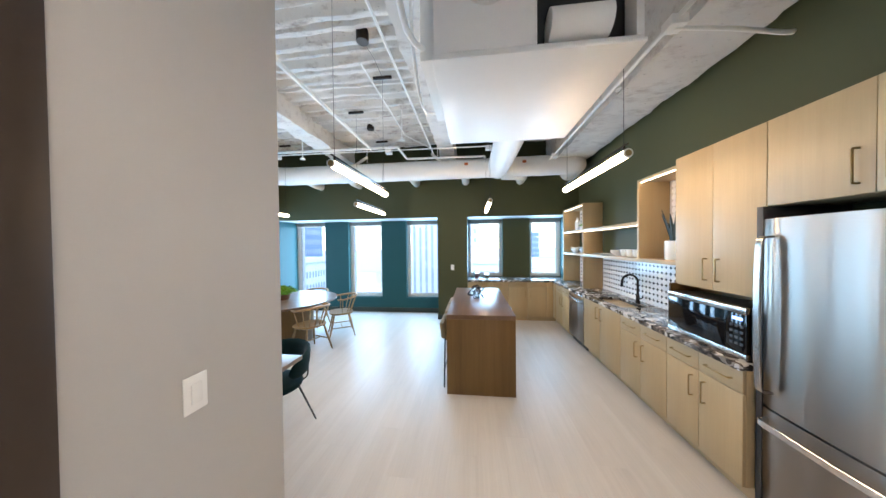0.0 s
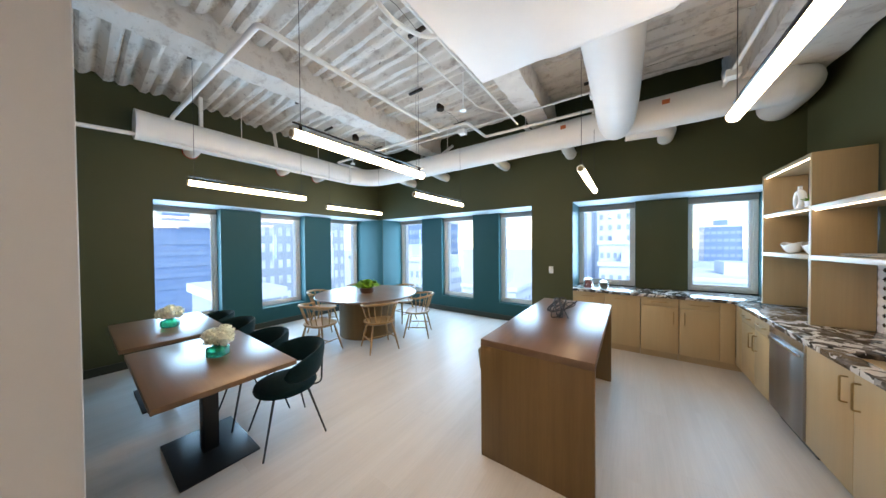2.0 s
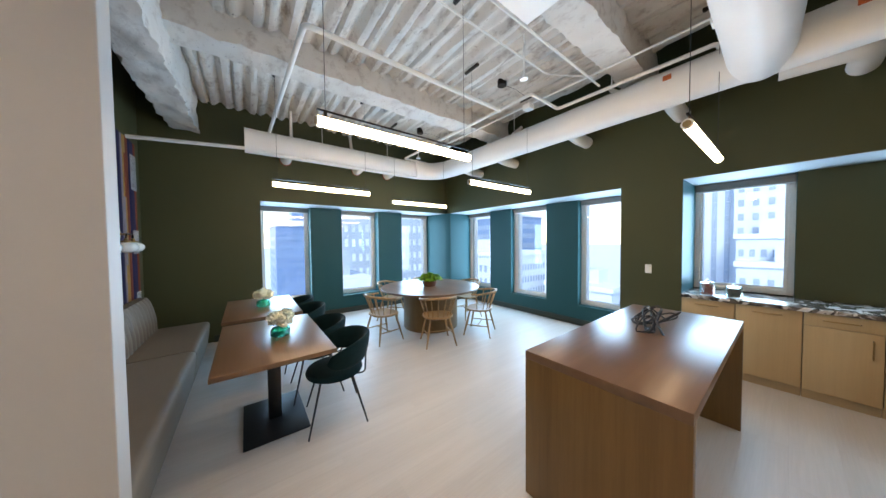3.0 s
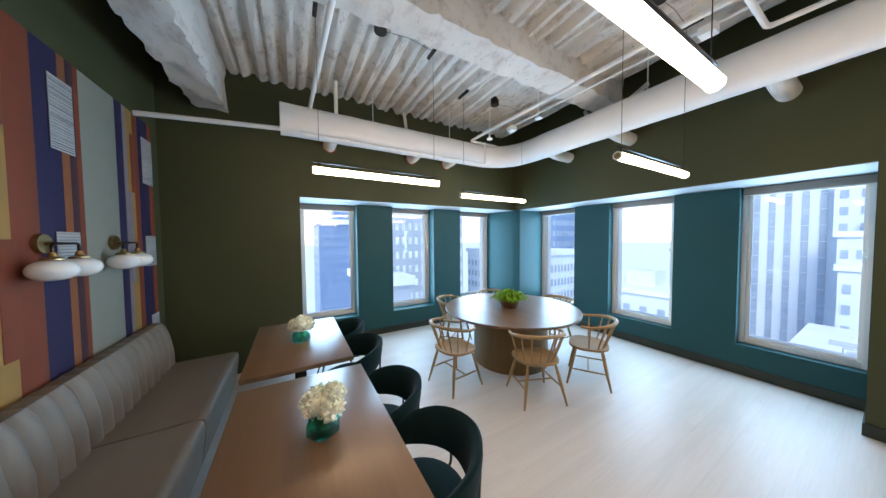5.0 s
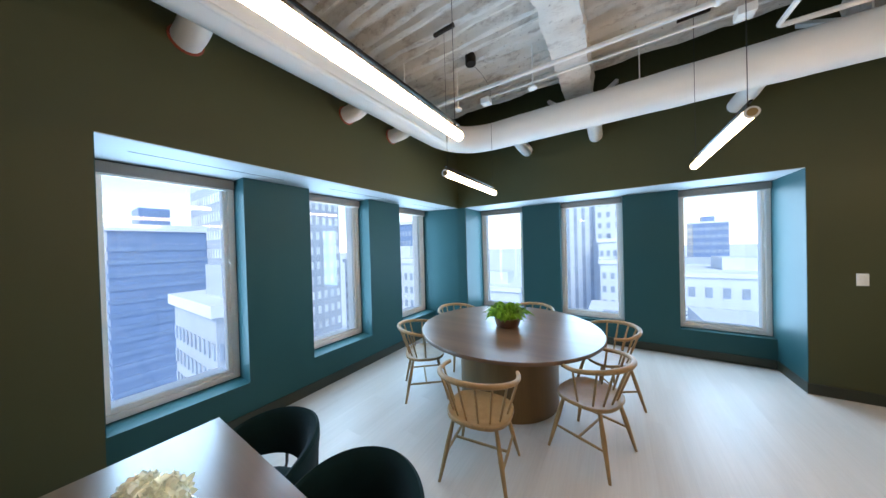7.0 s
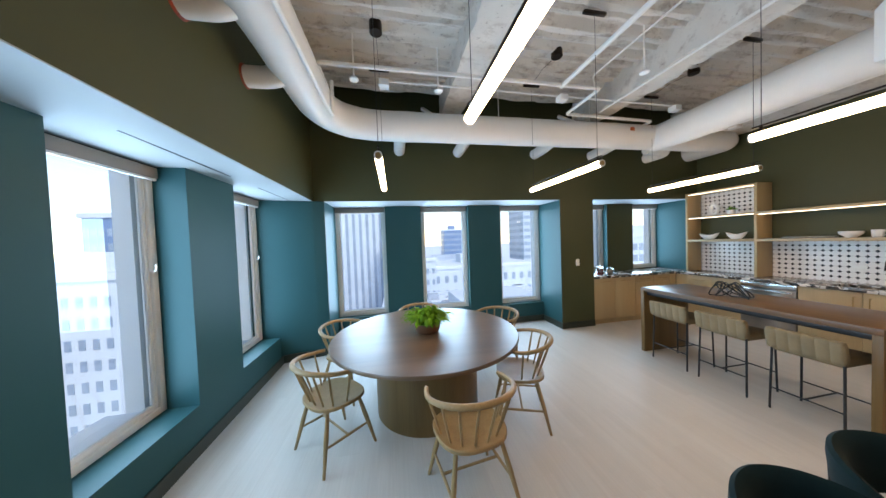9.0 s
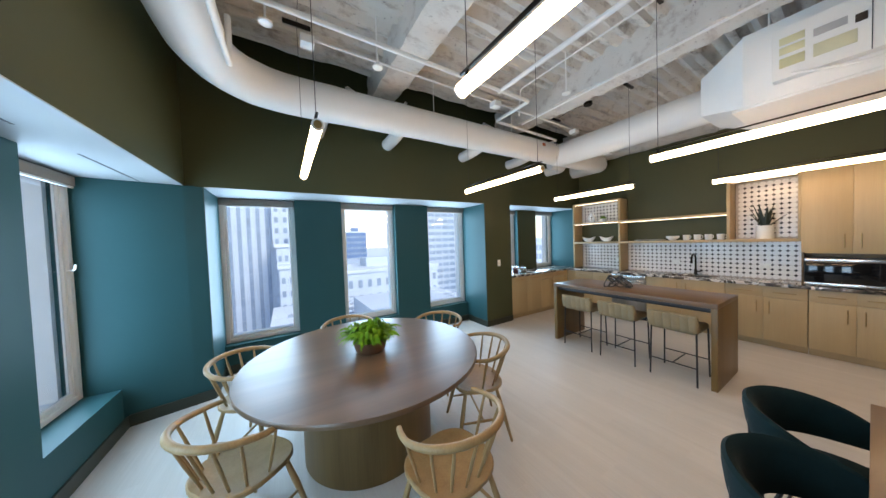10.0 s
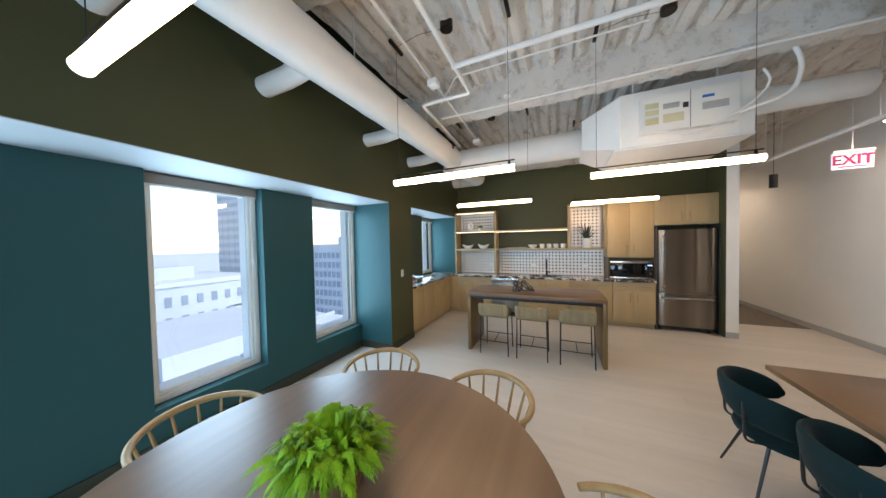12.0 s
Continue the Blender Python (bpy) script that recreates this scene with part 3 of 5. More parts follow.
        d = part("door", sbox(0, 0.02, a, b, TOE + 0.004, top, 0.0015), MAPLE, ob)
        inner = b - 0.055 if k == 0 else a + 0.055
        pull(0.16, (0, 0, 1), d, (0, inner, top - 0.14), (-1, 0, 0))
    return ob


cabinet_east(2.447, 3.12, 2, 2, "pale maple base cabinet with two drawers under the microwave")
cabinet_east(3.125, 3.87, 2, 2, "pale maple base cabinet with two drawers and two doors")
cabinet_east(3.875, 4.905, 0, 2, "pale maple sink base cabinet with two tall doors")
cabinet_east(5.515, 6.30, 2, 2, "pale maple corner base cabinet with two drawers and two doors")
fill = thing("corner_filler", "pale maple filler panel in the cabinet corner", "cabinet", at=(FRONT, 6.40, 0))
part("panel", sbox(0, 0.02, -0.098, 0.098, TOE + 0.004, CTR - 0.006, 0.001), MAPLE, fill)
part("toe_kick", box(bmesh.new(), 0.075, 0.09, -0.098, 0.12, 0.0, TOE), MAPLE_Y, fill)


def cabinet_north(x0, x1, drawer, label, hand):
    ob = thing("base_cabinet", label, "cabinet", "kitchen base cabinets", at=((x0 + x1) / 2, NY, 0))
    h = (x1 - x0) / 2
    part("carcass", sbox(-h + 0.001, h - 0.001, 0.021, 0.58, TOE, CTR - 0.001), MAPLE, ob)
    part("toe_kick", box(bmesh.new(), -h, h, 0.06, 0.075, 0.0, TOE), MAPLE_Y, ob)
    top = CTR - 0.006
    if drawer:
        d = part("drawer_front", sbox(-h + 0.002, h - 0.002, 0, 0.02, 0.745, top, 0.0015), MAPLE, ob)
        pull(0.19, (1, 0, 0), d, (0, 0, 0.81), (0, -1, 0))
        top = 0.741
    d = part("door", sbox(-h + 0.002, h - 0.002, 0, 0.02, TOE + 0.004, top, 0.0015), MAPLE, ob)
    if hand:
        pull(0.16, (0, 0, 1), d, (hand * (h - 0.055), 0, top - 0.14), (0, -1, 0))
    elif h > 0.2:
        pull(0.19, (1, 0, 0), d, (0, 0, 0.81), (0, -1, 0))
    return ob


cabinet_north(0.875, 1.327, False, "pale maple base cabinet with one plain front", 0)
cabinet_north(1.331, 1.777, False, "pale maple pull-out cabinet with a tall front", 0)
cabinet_north(1.781, 2.20, True, "pale maple base cabinet with a drawer and a door", 1)
cabinet_north(2.204, 2.60, True, "pale maple base cabinet with a drawer and a door", -1)

fill = thing("corner_filler", "pale maple filler panel in the cabinet corner", "cabinet", at=(2.672, NY, 0))
part("panel", sbox(-0.07, 0.065, 0, 0.02, TOE + 0.004, CTR - 0.006, 0.001), MAPLE, fill)
part("toe_kick", box(bmesh.new(), -0.072, 0.14, 0.06, 0.075, 0.0, TOE), MAPLE_Y, fill)

# granite worktop, in pieces round the sink
ctr = thing("granite_worktop", "dark brown and white marbled granite worktop", "worktop", at=(0, 0, 0))
SY0, SY1, SX0, SX1 = 4.02, 4.68, 2.82, 3.13
for nm, a in (("slab", (FRONT - 0.03, EX, 2.44, SY0)), ("slab", (FRONT - 0.03, SX0, SY0, SY1)), ("slab", (SX1, EX, SY0, SY1)), ("slab", (FRONT - 0.03, EX, SY1, NY - 0.03)), ("slab", (0.875, 3.115, NY - 0.03, 7.215))):
    part(nm, sbox(*a, CTR, 0.914, 0.002), GRANITE, ctr)
sink = thing("kitchen_sink", "stainless steel undermount sink set into the granite", "sink", at=((SX0 + SX1) / 2, (SY0 + SY1) / 2, 0.872))
bm = bmesh.new()
w, l = (SX1 - SX0) / 2 + 0.004, (SY1 - SY0) / 2 + 0.004
for a in ((-w, w, -l, l, -0.2, -0.196), (-w, -w + 0.004, -l, l, -0.196, 0), (w - 0.004, w, -l, l, -0.196, 0), (-w + 0.004, w - 0.004, -l, -l + 0.004, -0.196, 0), (-w + 0.004, w - 0.004, l - 0.004, l, -0.196, 0)):
    box(bm, *a)
part("basin", bm, STEEL_Y, sink)
part("drain", lathe(bmesh.new(), [(0, -0.190), (0.04, -0.190), (0.045, -0.195)], 20), STEEL, sink, "round steel drain")
tap = thing("kitchen_faucet", "dark bronze gooseneck kitchen faucet", "faucet", at=(3.2, 4.33, 0.914))
bm = bmesh.new()
lathe(bm, [(0.0, 0), (0.03, 0), (0.03, 0.012), (0.022, 0.02), (0.022, 0.09), (0.016, 0.1), (0.0, 0.1)], 18)
part("base", bm, BRONZE, tap)
bm = bmesh.new()
tube(bm, [(0, 0, 0.09), (0, 0, 0.27)] + [(-0.1 + 0.1 * math.cos(a), 0, 0.27 + 0.1 * math.sin(a)) for a in [math.pi * i / 12 for i in range(1, 12)]] + [(-0.2, 0, 0.25), (-0.205, 0, 0.21)], [0.014] * 13 + [0.016, 0.018], 12)
part("spout", bm, BRONZE, tap)
bm = bmesh.new()
tube(bm, [(0, -0.02, 0.06), (0, -0.055, 0.06), (0.0, -0.1, 0.075)], [0.012, 0.012, 0.006], 10)
part("lever", bm, BRONZE, tap)

dw = thing("dishwasher", "stainless steel dishwasher below the granite worktop", "dishwasher", at=(FRONT, 5.21, 0))
part("body", sbox(0.03, 0.55, -0.298, 0.298, 0.1, 0.868), FRIDGE_SIDE, dw)
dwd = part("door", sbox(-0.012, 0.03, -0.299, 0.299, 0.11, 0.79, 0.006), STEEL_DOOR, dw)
part("control_panel", sbox(-0.012, 0.03, -0.299, 0.299, 0.795, 0.866, 0.004), STEEL_Y, dw, "steel control panel")
part("pocket_handle", sbox(-0.03, -0.012, -0.27, 0.27, 0.742, 0.768, 0.006), STEEL_Y, dwd)
part("toe_kick", box(bmesh.new(), 0.06, 0.075, -0.3, 0.3, 0, 0.1), BLACK_METAL, dw)

fr = thing("refrigerator", "stainless steel bottom-freezer refrigerator in a dark recess", "refrigerator", at=(2.775, 1.985, 0))
part("body", sbox(0.075, 0.448, -0.395, 0.395, 0.03, 1.835, 0.004), FRIDGE_SIDE, fr)
for k in range(4):
    part("foot", lathe(bmesh.new(), [(0, 0), (0.02, 0), (0.02, 0.03), (0, 0.03)], 12, (0.12 + 0.28 * (k % 2), -0.34 + 0.68 * (k // 2), 0)), BLACK_METAL, fr)
part("grille", sbox(0.06, 0.075, -0.39, 0.39, 0.035, 0.085, 0.003), BLACK_METAL, fr)


def bowed_door(z0, z1, hw=0.405, bow=0.022):
    outline = [(0.072, -hw), (0.072, hw)] + [(0.012 - bow * (1 - (y / hw) ** 2) + 0.012 * max(0, abs(y / hw) - 0.95) / 0.05, y) for y in [hw - 2 * hw * i / 20 for i in range(21)]]
    bm = extrude_xy(bmesh.new(), outline, z0, z1)
    bmesh.ops.bevel(bm, geom=[e for e in bm.edges if abs(e.verts[0].co.z - e.verts[1].co.z) < 1e-5], offset=0.006, segments=2, affect="EDGES", profile=0.5)
    return bm


def bar_handle(path, across, w=0.019, t=0.007):
    """A flat, gently bowed bar along a path; across is the direction of its width."""
    path, c = [Vector(p) for p in path], Vector(across).normalized()
    bm = bmesh.new()
    rings = []
    for i, p in enumerate(path):
        d = (path[min(i + 1, len(path) - 1)] - path[max(i - 1, 0)]).normalized()
        n = d.cross(c).normalized()
        rings.append([bm.verts.new(p + c * w * u + n * t * v) for u, v in ((-1, -0.5), (-0.85, -1), (0.85, -1), (1, -0.5), (1, 0.5), (0.85, 1), (-0.85, 1), (-1, 0.5))])
    for A, B in zip(rings, rings[1:]):
        for k in range(8):
            bm.faces.new((A[k], A[(k + 1) % 8], B[(k + 1) % 8], B[k]))
    bm.faces.new(rings[0][::-1])
    bm.faces.new(rings[-1])
    return bm


# Added dark panels stand in for the black gaps at the refrigerator's sides.
for y0, y1 in ((1.532, 1.552), (2.398, 2.434)):
    single("dark_gap_panel", sbox(2.80, EX - 0.003, y0, y1, 0.0, 1.93, 0.002), FRIDGE_SIDE, "added dark panel filling the gap beside the refrigerator", "panel", "recess panels")
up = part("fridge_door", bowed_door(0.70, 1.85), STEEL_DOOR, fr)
grip = rounded_path([(0.005, 0.345, 0.80), (-0.058, 0.345, 0.80), (-0.068, 0.345, 1.03), (-0.07, 0.345, 1.27), (-0.068, 0.345, 1.5), (-0.058, 0.345, 1.74), (0.005, 0.345, 1.74)], 0.05, 5)
part("door_handle", bar_handle(grip, (0, 1, 0)), STEEL, up, "flat bowed steel handle")
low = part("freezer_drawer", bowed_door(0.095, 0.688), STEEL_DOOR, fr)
grip = rounded_path([(0.005, -0.36, 0.62), (-0.058, -0.36, 0.62), (-0.074, 0, 0.62), (-0.058, 0.36, 0.62), (0.005, 0.36, 0.62)], 0.05, 5)
part("drawer_handle", bar_handle(grip, (0, 0, 1)), STEEL_Y, low, "flat bowed steel handle")


def upper(y0, y1, z0, z1, pulls, label):
    ob = thing("wall_cabinet", label, "cabinet", "kitchen wall cabinets", at=(2.86, (y0 + y1) / 2, z0))
    h, H = (y1 - y0) / 2, z1 - z0
    part("carcass", sbox(0.021, EX - 2.862, -h, h, 0, H), MAPLE, ob)
    for k in (0, 1):
        a, b = (-h + 0.001, -0.0015) if k == 0 else (0.0015, h - 0.001)
        d = part("door", sbox(0, 0.02, a, b, 0.002, H - 0.002, 0.0015), MAPLE, ob)
        pull(0.17, (0, 0, 1), d, (0, -0.055 if k == 0 else 0.055, pulls), (-1, 0, 0))
    return ob


upper(2.44, 3.19, 1.335, 2.475, 0.16, "tall pale maple wall cabinet above the microwave")
upper(1.535, 2.436, 1.935, 2.475, 0.14, "pale maple cabinet above the refrigerator")
bm = bmesh.new()
box(bm, 2.80, EX - 0.002, 2.436, 2.452, 0.916, 1.344)
box(bm, 2.80, EX - 0.002, 3.165, 3.181, 0.916, 1.344)
box(bm, 3.05, EX - 0.002, 2.452, 3.165, 0.916, 1.344)
single("microwave_niche", bm, WALNUT_Z, "dark wood lining of the microwave niche", "niche")
mw = thing("microwave", "black and stainless microwave on the granite worktop", "microwave", at=(2.775, 2.81, 0.915))
part("body", sbox(0.03, 0.27, -0.345, 0.345, 0.012, 0.36, 0.004), BLACK_METAL, mw)
for a in (-0.3, 0.3):
    part("foot", lathe(bmesh.new(), [(0, 0), (0.015, 0), (0.015, 0.012), (0, 0.012)], 10, (0.08, a, 0)), BLACK_METAL, mw)
mwd = part("door", sbox(0.0, 0.03, -0.2, 0.345, 0.055, 0.315, 0.004), BLACK_GLASS, mw, "black glass door")
part("top_band", sbox(-0.004, 0.03, -0.345, 0.345, 0.317, 0.36, 0.006), STEEL_Y, mw, "stainless band")
part("bottom_band", sbox(-0.004, 0.03, -0.345, 0.345, 0.013, 0.053, 0.006), STEEL_Y, mw, "stainless band")
pan = part("control_panel", sbox(0.0, 0.03, -0.345, -0.203, 0.055, 0.315, 0.004), BLACK_GLASS, mw)
part("display", sbox(-0.002, 0.0, -0.32, -0.25, 0.27, 0.29, 0.0005), glow("blue_clock_display", (0.1, 0.25, 1.0), 1.5), pan, "blue lit clock")
for r in range(4):
    for c in range(3):
        part("button", sbox(-0.002, 0.0, -0.325 + c * 0.035, -0.303 + c * 0.035, 0.10 + r * 0.04, 0.118 + r * 0.04, 0.0005), FRIDGE_SIDE, pan)

# open shelves
SH0, SH1, SHT, BX = 1.53, 1.965, 2.43, 2.94
shelf = thing("open_shelving", "pale maple open shelving with lit shelves over white tile", "shelf", at=(BX, 4.8, 0))
D = EX - BX - 0.012


def board(nm, y0, y1, z0, z1, lab=""):
    return part(nm, sbox(0, D, y0 - 4.8, y1 - 4.8, z0, z1, 0.0015), MAPLE_Y if nm != "upright" else MAPLE, shelf, lab)


for y0, y1, z0, z1 in ((6.43, 6.465, 0.916, SHT), (5.43, 5.465, 0.916, SHT), (3.86, 3.895, SH0, SHT + 0.02), (3.192, 3.222, SH0, SHT + 0.02)):
    board("upright", y0, y1, z0, z1)
board("shelf_board", 3.192, 5.43, SH0 - 0.04, SH0)
board("shelf_board", 5.465, 6.43, SH0 - 0.04, SH0)
up_long = board("shelf_board", 3.895, 5.43, SH1 - 0.04, SH1)
up_a = board("shelf_board", 5.465, 6.43, SH1 - 0.025, SH1)
top_a = board("shelf_board", 5.465, 6.43, SHT - 0.03, SHT)
top_b = board("shelf_board", 3.222, 3.86, SHT - 0.01, SHT + 0.02)
for par, y0, y1, z in ((up_long, 3.905, 5.42, SH1 - 0.04), (up_a, 5.475, 6.42, SH1 - 0.025), (top_a, 5.475, 6.42, SHT - 0.03), (top_b, 3.232, 3.85, SHT - 0.01)):
    part("led_strip", sbox(0.014, 0.03, y0 - 4.8, y1 - 4.8, z - 0.008, z - 0.0005, 0.001), STRIP, par, "lit warm strip lamp")

# octagon-and-dot tile
P = 0.072


def tile_field(name, y0, y1, z0, z1):
    ob = tagged(to_object(name, box(bmesh.new(), EX - 0.008, EX - 0.0005, y0, y1, z0, z1), GROUT), "white octagon tile with small dark square dots", "tile", kind="structure")
    ny_, nz_ = int((y1 - y0) / P), int((z1 - z0) / P)
    oy, oz = ((y1 - y0) - ny_ * P) / 2, ((z1 - z0) - nz_ * P) / 2
    bw, bd = bmesh.new(), bmesh.new()
    c, g, x = 0.021, 0.0015, EX - 0.0115
    for j in range(nz_):
        for i in range(ny_):
            a, b = y0 + oy + i * P + g, z0 + oz + j * P + g
            s = P - 2 * g
            ring = [(a + c, b), (a + s - c, b), (a + s, b + c), (a + s, b + s - c), (a + s - c, b + s), (a + c, b + s), (a, b + s - c), (a, b + c)]
            jx = random.uniform(-0.0004, 0.0004)
            f = [bw.verts.new((x + jx, p, q)) for p, q in ring]
            k = [bw.verts.new((EX - 0.008, p, q)) for p, q in ring]
            bw.faces.new(f)
            for e in range(8):
                bw.faces.new((f[e], f[(e + 1) % 8], k[(e + 1) % 8], k[e]))
            if i and j:
                cy, cz, d = a - g, b - g, 0.0185
                f = [bd.verts.new((x, cy + u * d, cz + v * d)) for u, v in ((-1, 0), (0, -1), (1, 0), (0, 1))]
                k = [bd.verts.new((EX - 0.008, cy + u * d, cz + v * d)) for u, v in ((-1, 0), (0, -1), (1, 0), (0, 1))]
                bd.faces.new(f)
                for e in range(4):
                    bd.faces.new((f[e], f[(e + 1) % 4], k[(e + 1) % 4], k[e]))
    tagged(part("octagon_tiles", bw, TILE_WHITE, ob, "glossy white octagon tiles", False), kind="stuff")
    tagged(part("dot_tiles", bd, TILE_DARK, ob, "dark dot tiles", False), kind="stuff")


tile_field("tile_backsplash", 3.19, 5.43, 0.914, SH0 - 0.04)
tile_field("tile_shelf_low", 5.466, 6.43, 0.914, SH0 - 0.04)
tile_field("tile_shelf_top", 5.466, 6.43, SH1, SHT - 0.03)
tile_field("tile_plant_niche", 3.224, 3.859, SH0, SHT - 0.01)
for y in (3.55, 4.62, 5.62):
    ob = thing("wall_outlet", "white power outlet on the tile backsplash", "outlet", "kitchen outlets", at=(EX - 0.0118, y, 1.11), turn=-90)
    part("plate", sbox(-0.06, 0.06, -0.006, 0, -0.037, 0.037, 0.003), PLATE_WHITE, ob)
    for s in (-0.028, 0.028):
        part("socket", sbox(s - 0.016, s + 0.016, -0.009, -0.006, -0.014, 0.014, 0.002), CERAMIC, ob)

# ---- island ----
isl = thing("kitchen_island", "dark walnut waterfall island with open sides", "island", at=(1.08, 4.455, 0))
IW, IL = 0.387, 0.948
part("top", sbox(-IW, IW, -IL, IL, 0.864, 0.914, 0.002), WALNUT_Y, isl)
part("end_panel", sbox(-IW, IW, -IL, -IL + 0.05, 0, 0.8635, 0.002), WALNUT_Z, isl)
part("end_panel", sbox(-IW, IW, IL - 0.05, IL, 0, 0.8635, 0.002), WALNUT_Z, isl)
part("apron", sbox(-0.34, 0.34, -IL + 0.051, IL - 0.051, 0.81, 0.8635, 0.002), BLACK_METAL, isl, "dark steel under-frame")


def bar_stool(at, turn):
    ob = thing("bar_stool", "olive-beige tufted counter stool with black metal legs tucked under the island", "stool", "stools at the island", at=at, turn=turn)
    seat = part("seat", sbox(-0.21, 0.21, -0.2, 0.2, 0.555, 0.63, 0.03, 4), STOOL_CLOTH, ob)
    bm = bmesh.new()
    n, m, steps = 6, 28, 6
    loops = []
    for i in range(n * steps + 1):
        f = i / (n * steps)
        x = -0.225 + 0.45 * f
        end = 1 - 0.35 * max(0, abs(f - 0.5) * 2 - 0.94) / 0.06
        puff = abs(math.sin(math.pi * f * n)) ** 0.5
        loop = []
        for k in range(m):
            b = 2 * math.pi * k / m
            u = math.copysign(abs(math.cos(b)) ** 0.45, math.cos(b))
            v = math.copysign(abs(math.sin(b)) ** 0.35, math.sin(b))
            tuft = min(1, abs(v + 0.05) * 7) ** 0.5
            loop.append(bm.verts.new((x, -0.215 + u * end * (0.026 + 0.008 * puff * tuft) - 0.012 * v, 0.68 + v * end * (0.092 + 0.004 * puff))))
        loops.append(loop)
    for A, B in zip(loops, loops[1:]):
        for k in range(m):
            bm.faces.new((A[k], A[(k + 1) % m], B[(k + 1) % m], B[k]))
    bm.faces.new(loops[0])
    bm.faces.new(loops[-1][::-1])
    part("backrest", bm, STOOL_CLOTH, ob, "channel-tufted low backrest")
    for sx in (-1, 1):
        for sy, top in ((-1, 0.6), (1, 0.565)):
            part("leg", tube(bmesh.new(), [(sx * 0.2, sy * 0.19, top), (sx * 0.21, sy * 0.205, 0.0)], 0.009, 8), BLACK_METAL, ob)
    for sy in (-1, 1):
        part("stretcher", tube(bmesh.new(), [(-0.207, sy * 0.2, 0.2), (0.207, sy * 0.2, 0.2)], 0.007, 8), BLACK_METAL, ob)
    part("footrest", tube(bmesh.new(), [(0, -0.2, 0.2), (0, 0.2, 0.2)], 0.007, 8), BLACK_METAL, ob)
    return ob


st = bar_stool((0.85, 4.98, 0), -90)
copy_thing(st, pose(0.85, 4.44, 0, 0, 0, -90))
copy_thing(st, pose(0.85, 3.86, 0, 0, 0, -90))

# ---- dining furniture ----
rt = thing("round_table", "large round walnut table on a drum base", "table", at=(-2.475, 4.945, 0))
part("tabletop", lathe(bmesh.new(), [(0, 0.715), (0.912, 0.715), (0.93, 0.72), (0.932, 0.73), (0.932, 0.742), (0.927, 0.75), (0, 0.75)], 96), WALNUT_X, rt)
part("drum_base", lathe(bmesh.new(), [(0, 0), (0.515, 0), (0.515, 0.714), (0, 0.714)], 64), WALNUT_Z, rt)


def windsor(at, turn):
    """An ash armchair with a bowed arm rail. It faces +y."""
    ob = thing("spindle_armchair", "natural ash spindle-back armchair at the round table", "chair", "chairs round the table", at=at, turn=turn)
    ring = []
    for k in range(32):
        a = 2 * math.pi * k / 32
        c, s = math.cos(a), math.sin(a)
        ring.append((0.235 * math.copysign(abs(c) ** 0.75, c) * (1 + 0.06 * s), 0.215 * math.copysign(abs(s) ** 0.75, s)))
    bm = bmesh.new()
    rings = [[bm.verts.new((x * f, y * f, z)) for x, y in ring] for f, z in ((0.9, 0.415), (1.0, 0.428), (1.0, 0.447), (0.97, 0.452), (0.7, 0.44), (0.35, 0.436))]
    for A, B in zip(rings, rings[1:]):
        for k in range(32):
            bm.faces.new((A[k], A[(k + 1) % 32], B[(k + 1) % 32], B[k]))
    bm.faces.new(rings[0][::-1])
    bm.faces.new(rings[-1])
    part("seat", bm, ASH, ob)

    def rail(a):
        return Vector((0.285 * math.sin(a), -0.02 - 0.265 * math.cos(a) , 0.715 + 0.04 * max(0, math.cos(a))))
    angles = [radians(-112 + 224 * i / 28) for i in range(29)]
    bm = bmesh.new()
    tube(bm, [rail(a) for a in angles], [0.014 + 0.006 * math.cos(a / 1.3) for a in angles], 10)
    part("arm_rail", bm, ASH, ob, "bent ash arm rail")
    for a in (-92, -58, -35, -12, 12, 35, 58, 92):
        p = rail(radians(a))
        q = Vector((0.2 * math.sin(radians(a)), -0.17 * math.cos(radians(a)) - 0.005, 0.445))
        part("spindle", tube(bmesh.new(), [q, q.lerp(p, 0.5), p], [0.007, 0.0095, 0.007], 8), ASH, ob)
    feet = {}
    for sx in (-1, 1):
        for sy in (-1, 1):
            t, f = Vector((sx * 0.15, sy * 0.13, 0.425)), Vector((sx * 0.235, sy * 0.225 , 0))
            feet[sx, sy] = (t, f)
            part("leg", tube(bmesh.new(), [t, t.lerp(f, 0.45), f], [0.013, 0.018, 0.0105], 10), ASH, ob)
    mids = []
    for sx in (-1, 1):
        p, q = feet[sx, -1][0].lerp(feet[sx, -1][1], 0.58), feet[sx, 1][0].lerp(feet[sx, 1][1], 0.58)
        part("stretcher", tube(bmesh.new(), [p, p.lerp(q, 0.5), q], [0.008, 0.011, 0.008], 8), ASH, ob)
        mids.append(p.lerp(q, 0.5))
    part("cross_stretcher", tube(bmesh.new(), [mids[0], mids[1]], 0.009, 8), ASH, ob)
    return ob


CHAIRS = [(-2.32, 3.90, 8), (-1.65, 4.52, 69), (-1.56, 5.36, 122), (-2.45, 5.85, 178), (-3.32, 5.37, 240), (-3.31, 4.535, 311)]
wc = windsor((CHAIRS[0][0], CHAIRS[0][1], 0), CHAIRS[0][2])
for x, y, r in CHAIRS[1:]:
    copy_thing(wc, pose(x, y, 0, 0, 0, r))


